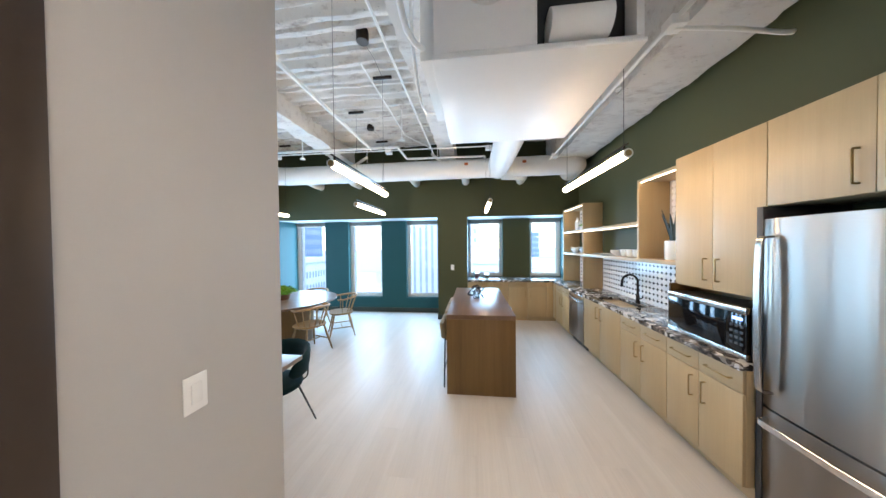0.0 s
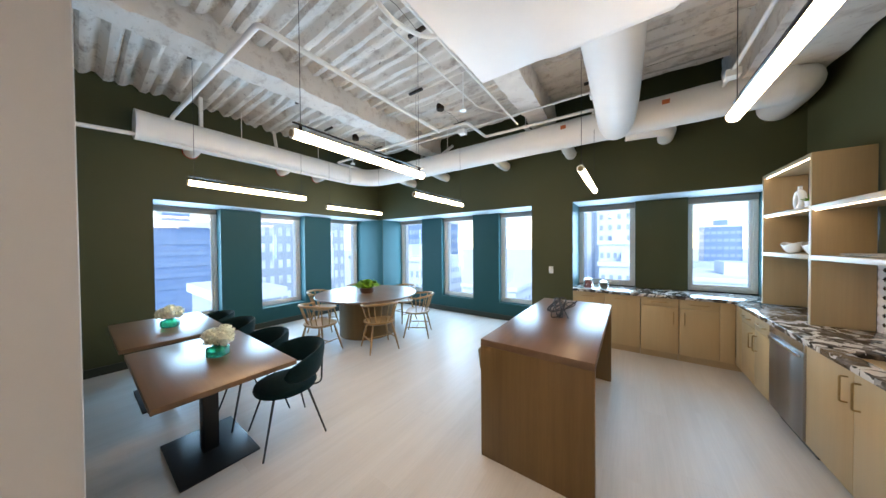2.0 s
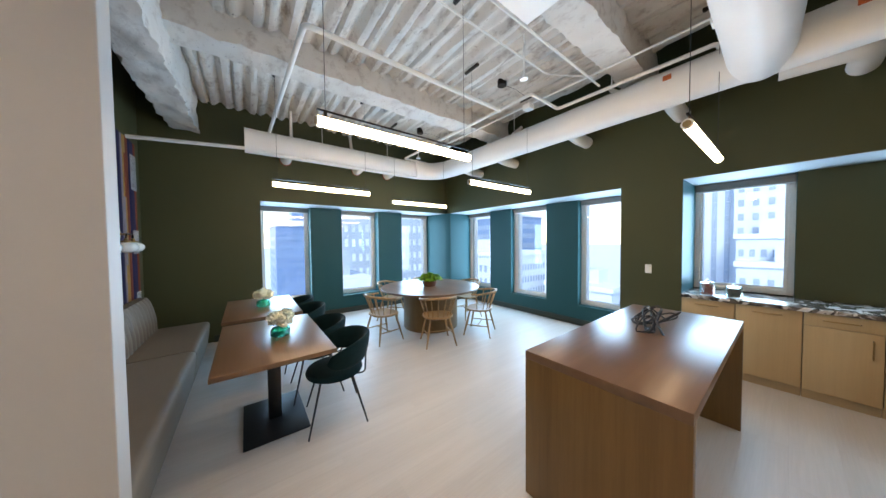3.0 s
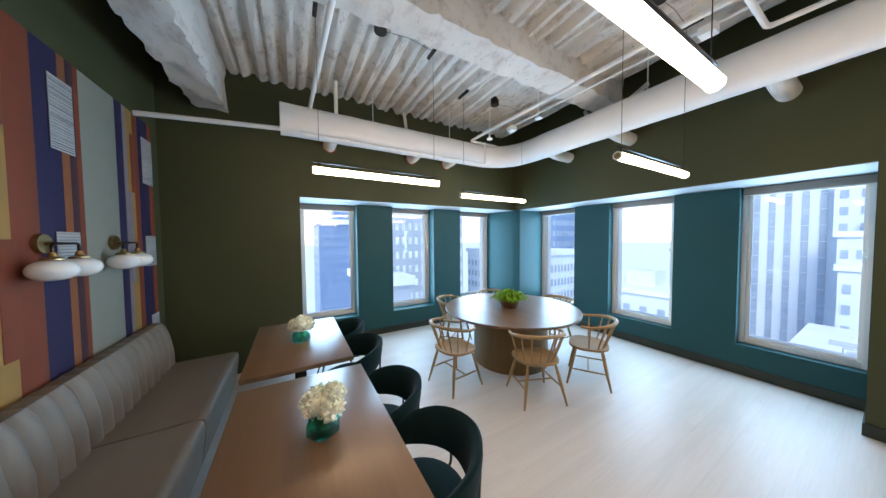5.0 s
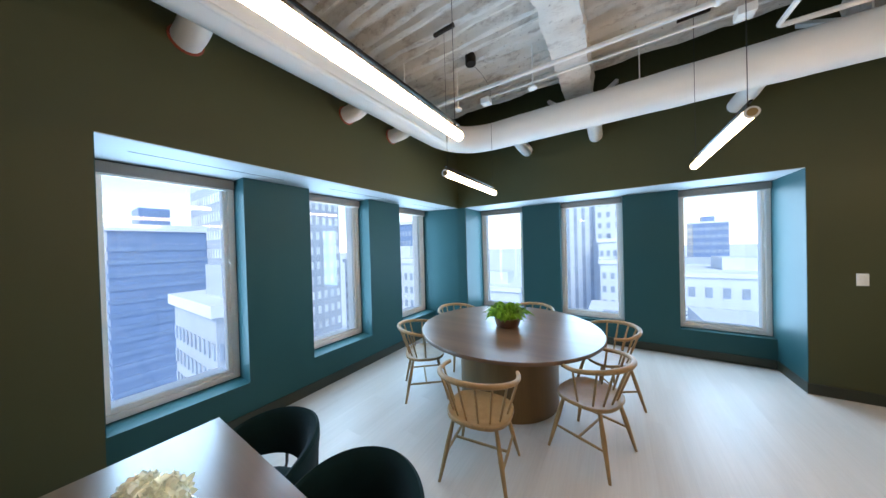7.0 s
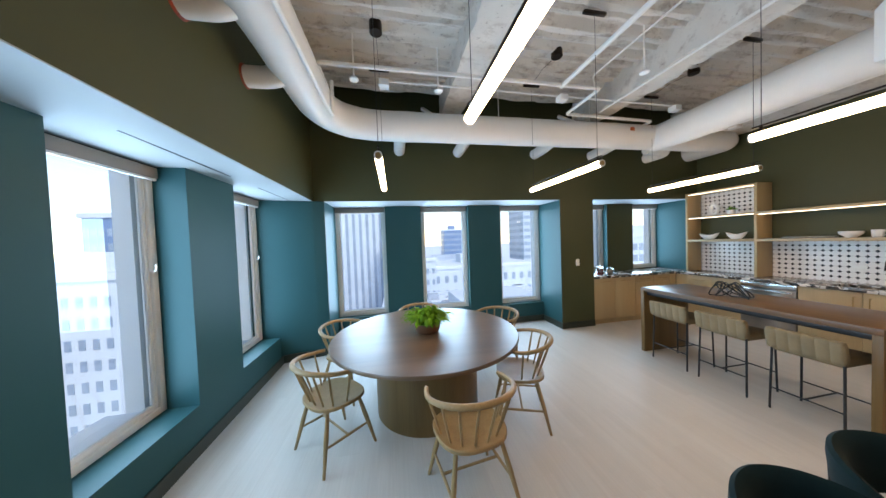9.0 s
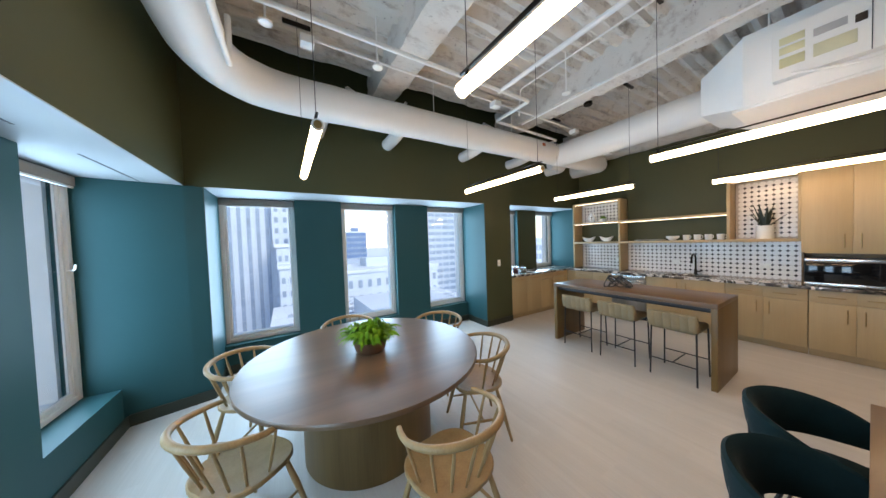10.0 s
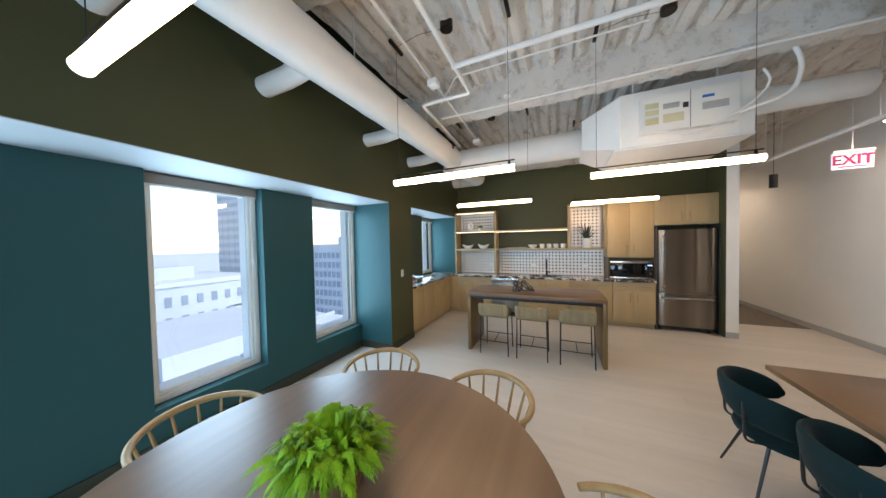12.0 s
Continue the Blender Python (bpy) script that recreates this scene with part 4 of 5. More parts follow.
def cafe_table(at):
    ob = thing("cafe_table", "rectangular walnut table on a black steel pedestal", "table", "tables at the bench", at=at)
    part("tabletop", sbox(-0.65, 0.65, -0.39, 0.39, 0.715, 0.75, 0.002), WALNUT_CAFE, ob)
    part("pedestal", sbox(-0.05, 0.05, -0.05, 0.05, 0.012, 0.7, 0.004), BLACK_METAL, ob)
    part("base_plate", sbox(-0.35, 0.35, -0.235, 0.235, 0.0, 0.012, 0.003), BLACK_METAL, ob)
    part("top_plate", sbox(-0.3, 0.3, -0.2, 0.2, 0.7, 0.7145, 0.002), BLACK_METAL, ob)
    return ob


ct = cafe_table((-1.157, 2.30, 0))
copy_thing(ct, pose(-2.625, 2.28, 0))


def velvet_chair(at, turn):
    """A dark green chair with a round seat and a wrap-round back. It faces +y."""
    ob = thing("velvet_chair", "dark green velvet chair with a curved back and thin black legs", "chair", "chairs at the bench tables", at=at, turn=turn)
    part("seat", lathe(bmesh.new(), [(0, 0.40), (0.21, 0.40), (0.238, 0.415), (0.245, 0.435), (0.238, 0.46), (0.2, 0.475), (0, 0.48)], 40), VELVET, ob)
    bm = bmesh.new()
    loops = []
    n = 36
    for i in range(n + 1):
        a = radians(-108 + 216 * i / n)
        f = abs(i / n - 0.5) * 2
        h = 0.105 * (1 - f ** 3) ** 0.5 + 0.012
        zc = 0.642 - 0.05 * f ** 2
        th = 0.026 * (1 - f ** 4) ** 0.5 + 0.004
        lo = []
        for k in range(12):
            b = 2 * math.pi * k / 12
            r = 0.275 + th * math.copysign(abs(math.cos(b)) ** 0.8, math.cos(b)) + 0.03 * math.sin(b) * (1 - f)
            z = zc + h * math.copysign(abs(math.sin(b)) ** 0.7, math.sin(b))
            lo.append(bm.verts.new((r * math.sin(a), -r * math.cos(a), z)))
        loops.append(lo)
    for A, B in zip(loops, loops[1:]):
        for k in range(12):
            bm.faces.new((A[k], A[(k + 1) % 12], B[(k + 1) % 12], B[k]))
    bm.faces.new(loops[0])
    bm.faces.new(loops[-1][::-1])
    part("backrest", bm, VELVET, ob)
    for sx in (-1, 1):
        part("back_support", tube(bmesh.new(), rounded_path([(sx * 0.12, -0.12, 0.40), (sx * 0.16, -0.24, 0.41), (sx * 0.165, -0.25, 0.66)], 0.04), 0.008, 8), BLACK_METAL, ob)
        for sy in (-1, 1):
            part("leg", tube(bmesh.new(), [(sx * 0.14, sy * 0.13, 0.40), (sx * 0.255, sy * 0.235, 0.0)], [0.010, 0.007], 8), BLACK_METAL, ob)
    return ob


vc = velvet_chair((-0.845, 2.755, 0), 172)
for x, y, r in ((-1.45, 2.71, 176), (-2.27, 2.68, 184), (-2.90, 2.65, 177)):
    copy_thing(vc, pose(x, y, 0, 0, 0, r))


def bench(x0, x1, label):
    """An upholstered bench with a channelled back."""
    ob = thing("upholstered_bench", label, "bench", "benches along the wall", at=((x0 + x1) / 2, 0.935, 0))
    h = (x1 - x0) / 2
    part("plinth", sbox(-h + 0.02, h - 0.02, 0.04, 0.66, 0.0, 0.1, 0.003), BLACK_METAL, ob)
    bm = bmesh.new()
    outline = [(0.05, 0.1), (0.70, 0.1), (0.725, 0.3), (0.735, 0.41), (0.725, 0.445), (0.69, 0.46), (0.3, 0.452), (0.05, 0.45)]
    a = [bm.verts.new((-h + 0.003, y, z)) for y, z in outline]
    b = [bm.verts.new((h - 0.003, y, z)) for y, z in outline]
    for k in range(8):
        bm.faces.new((a[k], a[(k + 1) % 8], b[(k + 1) % 8], b[k]))
    bm.faces.new(a[::-1])
    bm.faces.new(b)
    part("seat", soft(bm, 0.012, 2), LEATHER, ob)
    n = round(2 * h / 0.125)
    w = 2 * h / n
    bm = bmesh.new()
    prof = [(0.20, 0.44), (0.195, 0.6), (0.17, 0.75), (0.145, 0.84), (0.11, 0.885), (0.06, 0.89), (0.02, 0.87), (0.004, 0.8)]
    cols = []
    steps = 6
    for i in range(n * steps + 1):
        x = -h + 2 * h * i / (n * steps)
        u = (i % steps) / steps
        puff = 0.024 * (abs(math.sin(math.pi * u)) ** 0.6) if i % steps else 0.0
        cols.append([bm.verts.new((x, y + (puff if k < 5 else 0) - 0.012, z + (puff * 0.6 if 3 < k < 7 else 0))) for k, (y, z) in enumerate(prof)])
    for A, B in zip(cols, cols[1:]):
        for k in range(len(prof) - 1):
            bm.faces.new((A[k], A[k + 1], B[k + 1], B[k]))
    for c in (cols[0], cols[-1]):
        base = [bm.verts.new((c[0].co.x, 0.002, 0.44))]
        bm.faces.new(c + base)
    part("backrest", bm, LEATHER, ob, "channel-tufted backrest")
    return ob


bench(-2.155, -0.05, "long grey-taupe upholstered bench with a channelled back")
bench(-3.48, -2.165, "grey-taupe upholstered bench section at the window end")
# ---- lamps ----
def tube_pendant(at):
    """A lit tube that hangs along y, with a thin rail, two cables and a ceiling canopy."""
    ob = thing("tube_pendant", "lit white tube pendant lamp with a slim bronze rail", "lamp", "tube pendants", at=at)
    L = 0.635
    part("diffuser", tube(bmesh.new(), [(0, -L, 0), (0, L, 0)], 0.031, 24), TUBE, ob, "lit white tube")
    for s in (-1, 1):
        bm = bmesh.new()
        tube(bm, [(0, s * L, 0), (0, s * (L + 0.008), 0)], 0.034, 24)
        cap = part("end_ring", bm, PAINT_WHITE, ob)
        part("end_cap", tube(bmesh.new(), [(0, s * (L + 0.008), 0), (0, s * (L + 0.012), 0)], 0.023, 20), BRASS, cap, "brass end cap")
        part("bracket", sbox(-0.006, 0.006, s * (L - 0.05) - 0.01, s * (L - 0.05) + 0.01, 0.028, 0.066, 0.002), BRONZE, ob)
        part("cable", tube(bmesh.new(), [(0, s * (L - 0.05), 0.066), (0, s * (L - 0.05), CEIL - at[2] - 0.1)], 0.0022, 6), BLACK_METAL, ob)
        part("ceiling_hook", sbox(-0.12, 0.12, s * (L - 0.05) - 0.018, s * (L - 0.05) + 0.018, CEIL - at[2] - 0.12, CEIL - at[2] - 0.09, 0.004), BRONZE, ob)
    # Unseen strip added on top of the tube to cut its upward light.
    bm = bmesh.new()
    lo = [[bm.verts.new((r * math.sin(q), y, r * math.cos(q))) for q in [radians(-42 + 12 * i) for i in range(8)]] for r in (0.0315, 0.0335) for y in (-L, L)]
    for A, B in ((lo[0], lo[1]), (lo[2], lo[3]), (lo[0], lo[2]), (lo[1], lo[3])):
        for i in range(7):
            bm.faces.new((A[i], A[i + 1], B[i + 1], B[i]))
    for i in (0, 7):
        bm.faces.new((lo[0][i], lo[1][i], lo[3][i], lo[2][i]))
    part("top_light_stop", bm, PAINT_WHITE, ob, "added white strip that stops upward light")
    part("rail", sbox(-0.008, 0.008, -L, L, 0.066, 0.076, 0.002), BRONZE, ob)
    part("canopy", lathe(bmesh.new(), [(0, -0.055), (0.06, -0.055), (0.064, -0.05), (0.064, 0.06), (0, 0.06)], 24, (0, 0.0, CEIL - at[2] - 0.06)), BRONZE, ob, "round bronze canopy")
    part("feed_cord", tube(bmesh.new(), [(0, 0.05, CEIL - at[2] - 0.09), (0, 0.3, CEIL - at[2] - 0.06), (0, L - 0.05, CEIL - at[2] - 0.1)], 0.0025, 6), BLACK_METAL, ob)
    return ob


tp = tube_pendant((-0.097, 3.13, 2.36))
for x, y in ((-2.315, 3.055), (-2.857, 4.998), (-0.795, 5.065), (1.262, 5.108), (2.118, 3.221)):
    copy_thing(tp, pose(x, y, 2.36))

# ---- ducts and pipes ----
duct = thing("main_duct", "white-painted round air duct that turns along two walls", "duct")
DZ, DR, DX, DY = 3.24, 0.188, -3.55, 5.86
pts, rad = [], []
line = [Vector((DX, 2.15, DZ)), Vector((DX, DY - 0.77, DZ))] + arc((DX, DY - 0.72, DZ), (DX, DY, DZ), (DX + 0.72, DY, DZ), 9) + [Vector((DX + 0.86, DY, DZ)), Vector((2.95, DY, DZ))]
for a, b in zip(line, line[1:]):
    n = max(1, int((b - a).length / 0.16))
    pts += [a.lerp(b, i / n) for i in range(n)]
pts.append(line[-1])
for i, p in enumerate(pts):
    rad.append(DR + (0.004 if i % 5 == 0 else 0))
part("duct_run", tube(bmesh.new(), pts, rad, 28), PAINT_DUCT, duct)
part("duct_end", tube(bmesh.new(), rounded_path([(2.95, DY, DZ), (3.02, DY, DZ), (3.05, DY + 0.23, DZ), (3.05, NY - 0.002, DZ)], 0.1), 0.16, 24), PAINT_DUCT, duct)
part("low_branch", tube(bmesh.new(), rounded_path([(1.6, 6.08, DZ - 0.1), (2.05, 6.1, DZ - 0.12), (2.05, NY - 0.002, DZ - 0.12)], 0.14, 8), 0.09, 20), PAINT_DUCT, duct)
for x in (-2.62, -1.66, -0.28, 0.85):
    part("branch", tube(bmesh.new(), rounded_path([(x, DY + 0.05, DZ - 0.06), (x, 6.2, DZ - 0.1), (x, NY - 0.002, DZ - 0.1)], 0.06), 0.085, 18), PAINT_DUCT, duct)
for y in (2.75, 4.05, 4.75):
    part("branch", tube(bmesh.new(), rounded_path([(DX - 0.04, y, DZ - 0.06), (DX - 0.2, y, DZ - 0.12), (WX + 0.002, y, DZ - 0.12)], 0.06), 0.085, 18), PAINT_DUCT, duct)
for x in (0.85, 1.95):
    part("duct_tag", sbox(x, x + 0.07, DY - DR - 0.006, DY - DR + 0.004, DZ + 0.02, DZ + 0.07, 0.002), plain("orange_tag", (0.5, 0.12, 0.03), 0.6), duct, "small orange label")
SEAL = plain("red_sealant", (0.32, 0.05, 0.02), 0.7, vary=0.3, scale=20)
for y in (2.75, 4.05, 4.75):
    part("sealant_ring", tube(bmesh.new(), [(WX + 0.001, y, DZ - 0.12), (WX + 0.014, y, DZ - 0.12)], [0.097, 0.09], 20), SEAL, duct, "red sealant where the branch meets the wall")
for p in ((DX, 3.3), (DX, 4.6), (-1.2, DY), (0.3, DY)):
    part("hanger_rod", tube(bmesh.new(), [(p[0], p[1], DZ + DR - 0.01), (p[0], p[1], CEIL + 0.02)], 0.006, 6), PAINT_DUCT, duct)
part("strap", sbox(DX - 0.03, DX + 0.03, 2.78, 2.82, DZ + DR - 0.01, CEIL - 0.03, 0.003), PAINT_DUCT, duct)

unit = thing("fan_coil_unit", "white-painted ceiling air handling unit with a flared duct", "air handler")
U0, U1 = 2.84, 3.5
part("plenum", sbox(0.76, 1.94, 2.25, 3.35, U0, U1, 0.004), PAINT_DUCT, unit)
for a in ((0.78, 1.95, 2.12, 2.25, U0, U0 + 0.02), (1.91, 1.95, 2.12, 2.25, U0 + 0.02, U1), (1.36, 1.38, 2.12, 2.25, U0 + 0.02, U1), (0.78, 1.36, 2.12, 2.25, U0 + 0.02, U1), (1.38, 1.91, 2.12, 2.25, U1 - 0.02, U1)):
    part("intake_panel", sbox(*a, 0.002), PAINT_DUCT, unit)
# Black sheet on the plenum face stands in for the shaded inside of the intake.
part("intake_back", sbox(1.38, 1.91, 2.235, 2.249, U0 + 0.02, U1 - 0.02, 0.001), BLACK_METAL, unit, "black sheet in place of the shaded open intake")
part("filter_roll", tube(bmesh.new(), [(1.45, 2.16, U0 + 0.14), (1.78, 2.16, U0 + 0.14)], 0.09, 24), PAINT_WHITE, unit, "white roll in the intake")
part("drip_pan", sbox(0.77, 1.96, 2.11, 3.42, U0 - 0.025, U0 - 0.001, 0.003), PAINT_DUCT, unit)
bm = bmesh.new()
A = [bm.verts.new(p) for p in ((0.78, 3.35, U0), (1.93, 3.35, U0), (1.93, 3.35, U1), (0.78, 3.35, U1))]
B = [bm.verts.new(p) for p in ((1.2, 3.75, 3.02), (1.85, 3.75, 3.02), (1.85, 3.75, 3.44), (1.2, 3.75, 3.44))]
for k in range(4):
    bm.faces.new((A[k], A[(k + 1) % 4], B[(k + 1) % 4], B[k]))
part("transition", bm, PAINT_DUCT, unit)
part("supply_duct", tube(bmesh.new(), [(1.53, 3.72, 3.23), (1.53, 4.4, 3.23), (1.52, 5.2, 3.22), (1.5, 5.86, 3.22)], [0.21, 0.21, 0.21, 0.2], 28), PAINT_DUCT, unit)
cb = part("control_box", sbox(0.66, 0.755, 2.30, 3.16, 2.95, 3.37, 0.004), PAINT_WHITE, unit)
part("box_seam", sbox(0.656, 0.66, 2.70, 2.705, 2.95, 3.37, 0.001), FRIDGE_SIDE, cb)
part("yellow_label", sbox(0.657, 0.66, 2.99, 3.12, 3.04, 3.12, 0.0005), plain("pale_yellow_label", (0.62, 0.57, 0.34), 0.6), cb)
for z in (3.15, 3.23):
    part("yellow_label", sbox(0.657, 0.66, 2.99, 3.12, z, z + 0.06, 0.0005), plain("pale_yellow_note", (0.62, 0.58, 0.36), 0.6), cb)
part("yellow_label", sbox(0.657, 0.66, 2.76, 2.95, 3.04, 3.14, 0.0005), plain("pale_yellow_strip", (0.6, 0.56, 0.38), 0.6), cb)
part("grey_label", sbox(0.657, 0.66, 2.8, 2.95, 3.2, 3.26, 0.0005), BASE_GREY, cb)
part("knock_out", sbox(0.655, 0.66, 2.72, 2.77, 3.18, 3.24, 0.002), DARK_DOOR, cb)
part("grey_label", sbox(0.657, 0.66, 2.38, 2.6, 3.12, 3.2, 0.0005), BASE_GREY, cb)
part("blue_label", sbox(0.657, 0.66, 2.50, 2.6, 3.25, 3.28, 0.0005), BLUE_PLASTIC, cb)
for x, y in ((0.85, 2.4), (1.9, 2.4), (0.85, 3.2), (1.9, 3.2)):
    part("hanger_rod", tube(bmesh.new(), [(x, y, U1), (x, y, CEIL + 0.02)], 0.008, 6), PAINT_DUCT, unit)
part("return_duct", tube(bmesh.new(), [(1.1, 2.13, 3.26), (1.1, 1.7, 3.26), (1.1, 1.12, 3.27)], [0.15, 0.135, 0.13], 24), PAINT_DUCT, unit, "short round duct with an open end")


def pipe(name, pts, r, label, couplings=(), rc=0.05, hangers=()):
    ob = thing(name, label, "pipe")
    part("run", tube(bmesh.new(), rounded_path(pts, rc), r, 12), PAINT_DUCT, ob)
    for x, y, z in hangers:
        part("hanger_rod", tube(bmesh.new(), [(x, y, z), (x, y, CEIL + 0.02)], 0.006, 6), PAINT_DUCT, ob)
    for p, q in couplings:
        part("coupling", tube(bmesh.new(), [p, q], r * 1.5, 12), PAINT_DUCT, ob)
    return ob


pipe("sprinkler_pipe", [(-3.42, 5.55, 3.25), (-3.42, 5.55, 3.42), (-3.42, 4.95, 3.42), (-0.28, 5.0, 3.42), (-0.28, 5.62, 3.42), (1.25, 5.68, 3.42), (1.25, 5.95, 3.42)], 0.021, "white-painted sprinkler pipe loop below the ceiling")
pipe("sprinkler_pipe", [(-3.45, 2.48, 3.3), (-3.45, 2.48, 3.42), (-0.78, 2.56, 3.42), (-0.78, 5.02, 3.42)], 0.024, "white-painted sprinkler pipe above the tables", [((-3.45, 2.48, 3.28), (-3.45, 2.48, 3.36))])
pipe("sprinkler_pipe", [(-3.42, 0.94, 2.98), (-3.5, 2.15, 3.1)], 0.026, "white-painted pipe from the bench wall to the duct")
pipe("sprinkler_pipe", [(-3.38, 2.35, 3.05), (-3.34, 5.2, 3.03), (-3.34, 5.2, 3.4)], 0.02, "white-painted pipe beside the duct")
pipe("sprinkler_pipe", [(2.45, 6.3, 3.3), (2.45, 1.7, 3.3)], 0.018, "white-painted pipe along the kitchen wall")
pipe("conduit", [(-2.8, 5.3, 3.5), (1.3, 5.38, 3.5)], 0.011, "thin white-painted conduit with boxes")
pipe("conduit", [(0.26, 0.2, 3.47), (0.26, 5.6, 3.47)], 0.012, "thin white-painted conduit along the beam")
pipe("conduit", [(-0.2, 3.3, 3.7), (-0.2, 5.2, 3.7), (0.2, 5.6, 3.6)], 0.01, "thin white-painted conduit under the ceiling")
pipe("conduit", [(0.7, 2.34, 3.03), (0.6, 2.2, 3.04), (0.6, 1.93, 3.12), (0.6, 1.87, 3.4), (0.6, 1.98, 3.68), (0.55, 2.2, 3.71), (0.45, 3.2, 3.6)], 0.02, "white flexible conduit looping from the unit", rc=0.12)
pipe("conduit", [(0.7, 3.1, 3.0), (0.6, 2.95, 2.92), (0.6, 2.65, 2.84), (0.6, 2.45, 2.95), (0.62, 2.2, 3.1), (0.66, 2.05, 3.3), (0.7, 2.1, 3.45)], 0.012, "white flexible cable drooping below the control box", rc=0.12)
pipe("conduit", [(2.45, 2.62, 3.25), (2.85, 2.66, 3.235), (3.22, 2.7, 3.2), (3.278, 2.7, 3.2)], 0.016, "white conduit from the junction box into the wall", rc=0.05)
pipe("corridor_pipe", [(1.0, 0.9, 2.95), (7.5, 0.9, 2.95)], 0.025, "white-painted pipe along the corridor ceiling", hangers=[(x, 0.9, 2.95) for x in (1.3, 3.0, 4.7, 6.4)])
pipe("corridor_pipe", [(1.4, 0.5, 3.1), (7.5, 0.5, 3.1)], 0.018, "white-painted pipe along the corridor ceiling", hangers=[(x, 0.5, 3.1) for x in (1.7, 3.4, 5.1, 6.8)])
for x, y, z in ((-2.8, 5.3, 3.46), (-0.55, 5.33, 3.46), (1.3, 5.38, 3.46), (2.45, 2.62, 3.27), (2.45, 5.4, 3.27)):
    ob = thing("junction_box", "white-painted square junction box on the conduit", "junction box", "junction boxes", at=(x, y, z))
    part("body", sbox(-0.055, 0.055, -0.055, 0.055, -0.03, 0.04, 0.004), PAINT_DUCT, ob)
for x, y in ((-3.1, 5.1), (-2.2, 5.2), (-0.1, 4.6), (2.6, 3.6)):
    ob = thing("ceiling_sprinkler", "white sprinkler head hanging from the ceiling pipes", "sprinkler", "sprinkler heads", at=(x, y, 3.42))
    part("drop", tube(bmesh.new(), [(0, 0, 0.45), (0, 0, 0.0)], 0.008, 8), PAINT_DUCT, ob)
    part("deflector", lathe(bmesh.new(), [(0, -0.06), (0.045, -0.055), (0.05, -0.045), (0.02, -0.02), (0.012, 0.0), (0, 0.0)], 20), CERAMIC, ob)
for (x0, y0, z0), (x1, y1, z1) in (((-2.0, 6.05, 3.42), (-2.25, 6.35, 3.75)), ((-1.65, 6.05, 3.42), (-1.4, 6.35, 3.75)), ((-3.7, 3.9, 3.35), (-3.85, 3.9, 3.85)), ((0.4, 6.0, 3.42), (0.1, 6.35, 3.75))):
    ob = thing("steel_brace", "white-painted steel brace beside the duct", "brace", "ceiling braces")
    part("angle", tube(bmesh.new(), [(x0, y0, z0), (x1, y1, z1)], 0.03, 4), PAINT_DUCT, ob)

def downlight(at):
    ob = thing("corridor_downlight", "small white round ceiling lamp in the corridor", "lamp", "corridor lamps", at=at)
    part("can", lathe(bmesh.new(), [(0.07, 0.0), (0.075, 0.0), (0.075, 0.14), (0, 0.14), (0, 0.135), (0.07, 0.135)], 24), PAINT_DUCT, ob)
    part("lens", lathe(bmesh.new(), [(0, 0.02), (0.066, 0.02), (0.066, 0.025), (0, 0.025)], 24), DOWN, ob, "lit lens")
    part("stem", tube(bmesh.new(), [(0, 0, 0.14), (0, 0, 1.0)], 0.008, 8), PAINT_DUCT, ob)
    return ob


DOWN = glow("lit_downlight_lens", (1.0, 0.9, 0.78), 125.0)
dl = downlight((1.25, 0.3, 3.1))
for x, y in ((2.0, 0.3), (5.5, 0.7), (6.9, 0.7)):
    copy_thing(dl, pose(x, y, 3.1))

# exit sign and hanging speaker in the corridor
ex = thing("exit_sign", "lit exit sign with red letters", "sign", at=(2.38, 0.376, 2.70), turn=-90)
part("housing", sbox(-0.19, 0.19, -0.03, 0.03, 0.12, 0.16, 0.004), ALU, ex)
part("panel", sbox(-0.19, 0.19, -0.006, 0.006, -0.1, 0.12, 0.003), EXIT_FACE, ex)
cu = bpy.data.curves.new("exit_letters", "FONT")
cu.body, cu.size, cu.align_x, cu.align_y, cu.extrude = "EXIT", 0.185, "CENTER", "CENTER", 0.002
cu.offset = 0.005
cu.materials.append(EXIT_RED)
tx = new("letters", cu)
tx.parent = ex
tx.matrix_basis = pose(0, -0.0095, 0.02, 90, 0, 0)
part("underline", sbox(-0.13, 0.13, -0.011, -0.0065, -0.075, -0.06, 0.0005), EXIT_RED, ex)
part("stem", tube(bmesh.new(), [(0, 0, 0.16), (0, 0, 1.3)], 0.008, 8), ALU, ex)
sp = thing("hanging_speaker", "small black cylinder hanging in the corridor", "speaker", at=(3.03, 0.79, 2.5))
part("body", lathe(bmesh.new(), [(0, 0), (0.05, 0), (0.05, 0.22), (0, 0.22)], 24), BLACK_METAL, sp)
part("cable", tube(bmesh.new(), [(0, 0, 0.22), (0, 0, 1.3)], 0.003, 6), BLACK_METAL, sp)

# ---- bench wall: striped covering and sconces ----
art = thing("striped_mural", "wall covering with rust, navy and ochre stripes and sage panels", "mural", at=(0, 0.931, 0))
STRIPES = {"rust": (0.21, 0.043, 0.016), "navy": (0.018, 0.012, 0.055), "ochre": (0.36, 0.19, 0.05), "plum": (0.055, 0.018, 0.026), "lilac": (0.23, 0.19, 0.21), "clay": (0.27, 0.085, 0.028)}
SM = {k: plain(k + "_stripe", v, 0.8, vary=0.12, scale=7, bump=0.5, fine=260) for k, v in STRIPES.items()}
WEAVE = plain("white_woven_patch", (0.42, 0.41, 0.4), 0.9, vary=0.1, scale=9, bump=0.5)
WEAVE_LINE = plain("grey_weave_line", (0.12, 0.11, 0.11), 0.9)
MT, MB = 2.97, 0.8


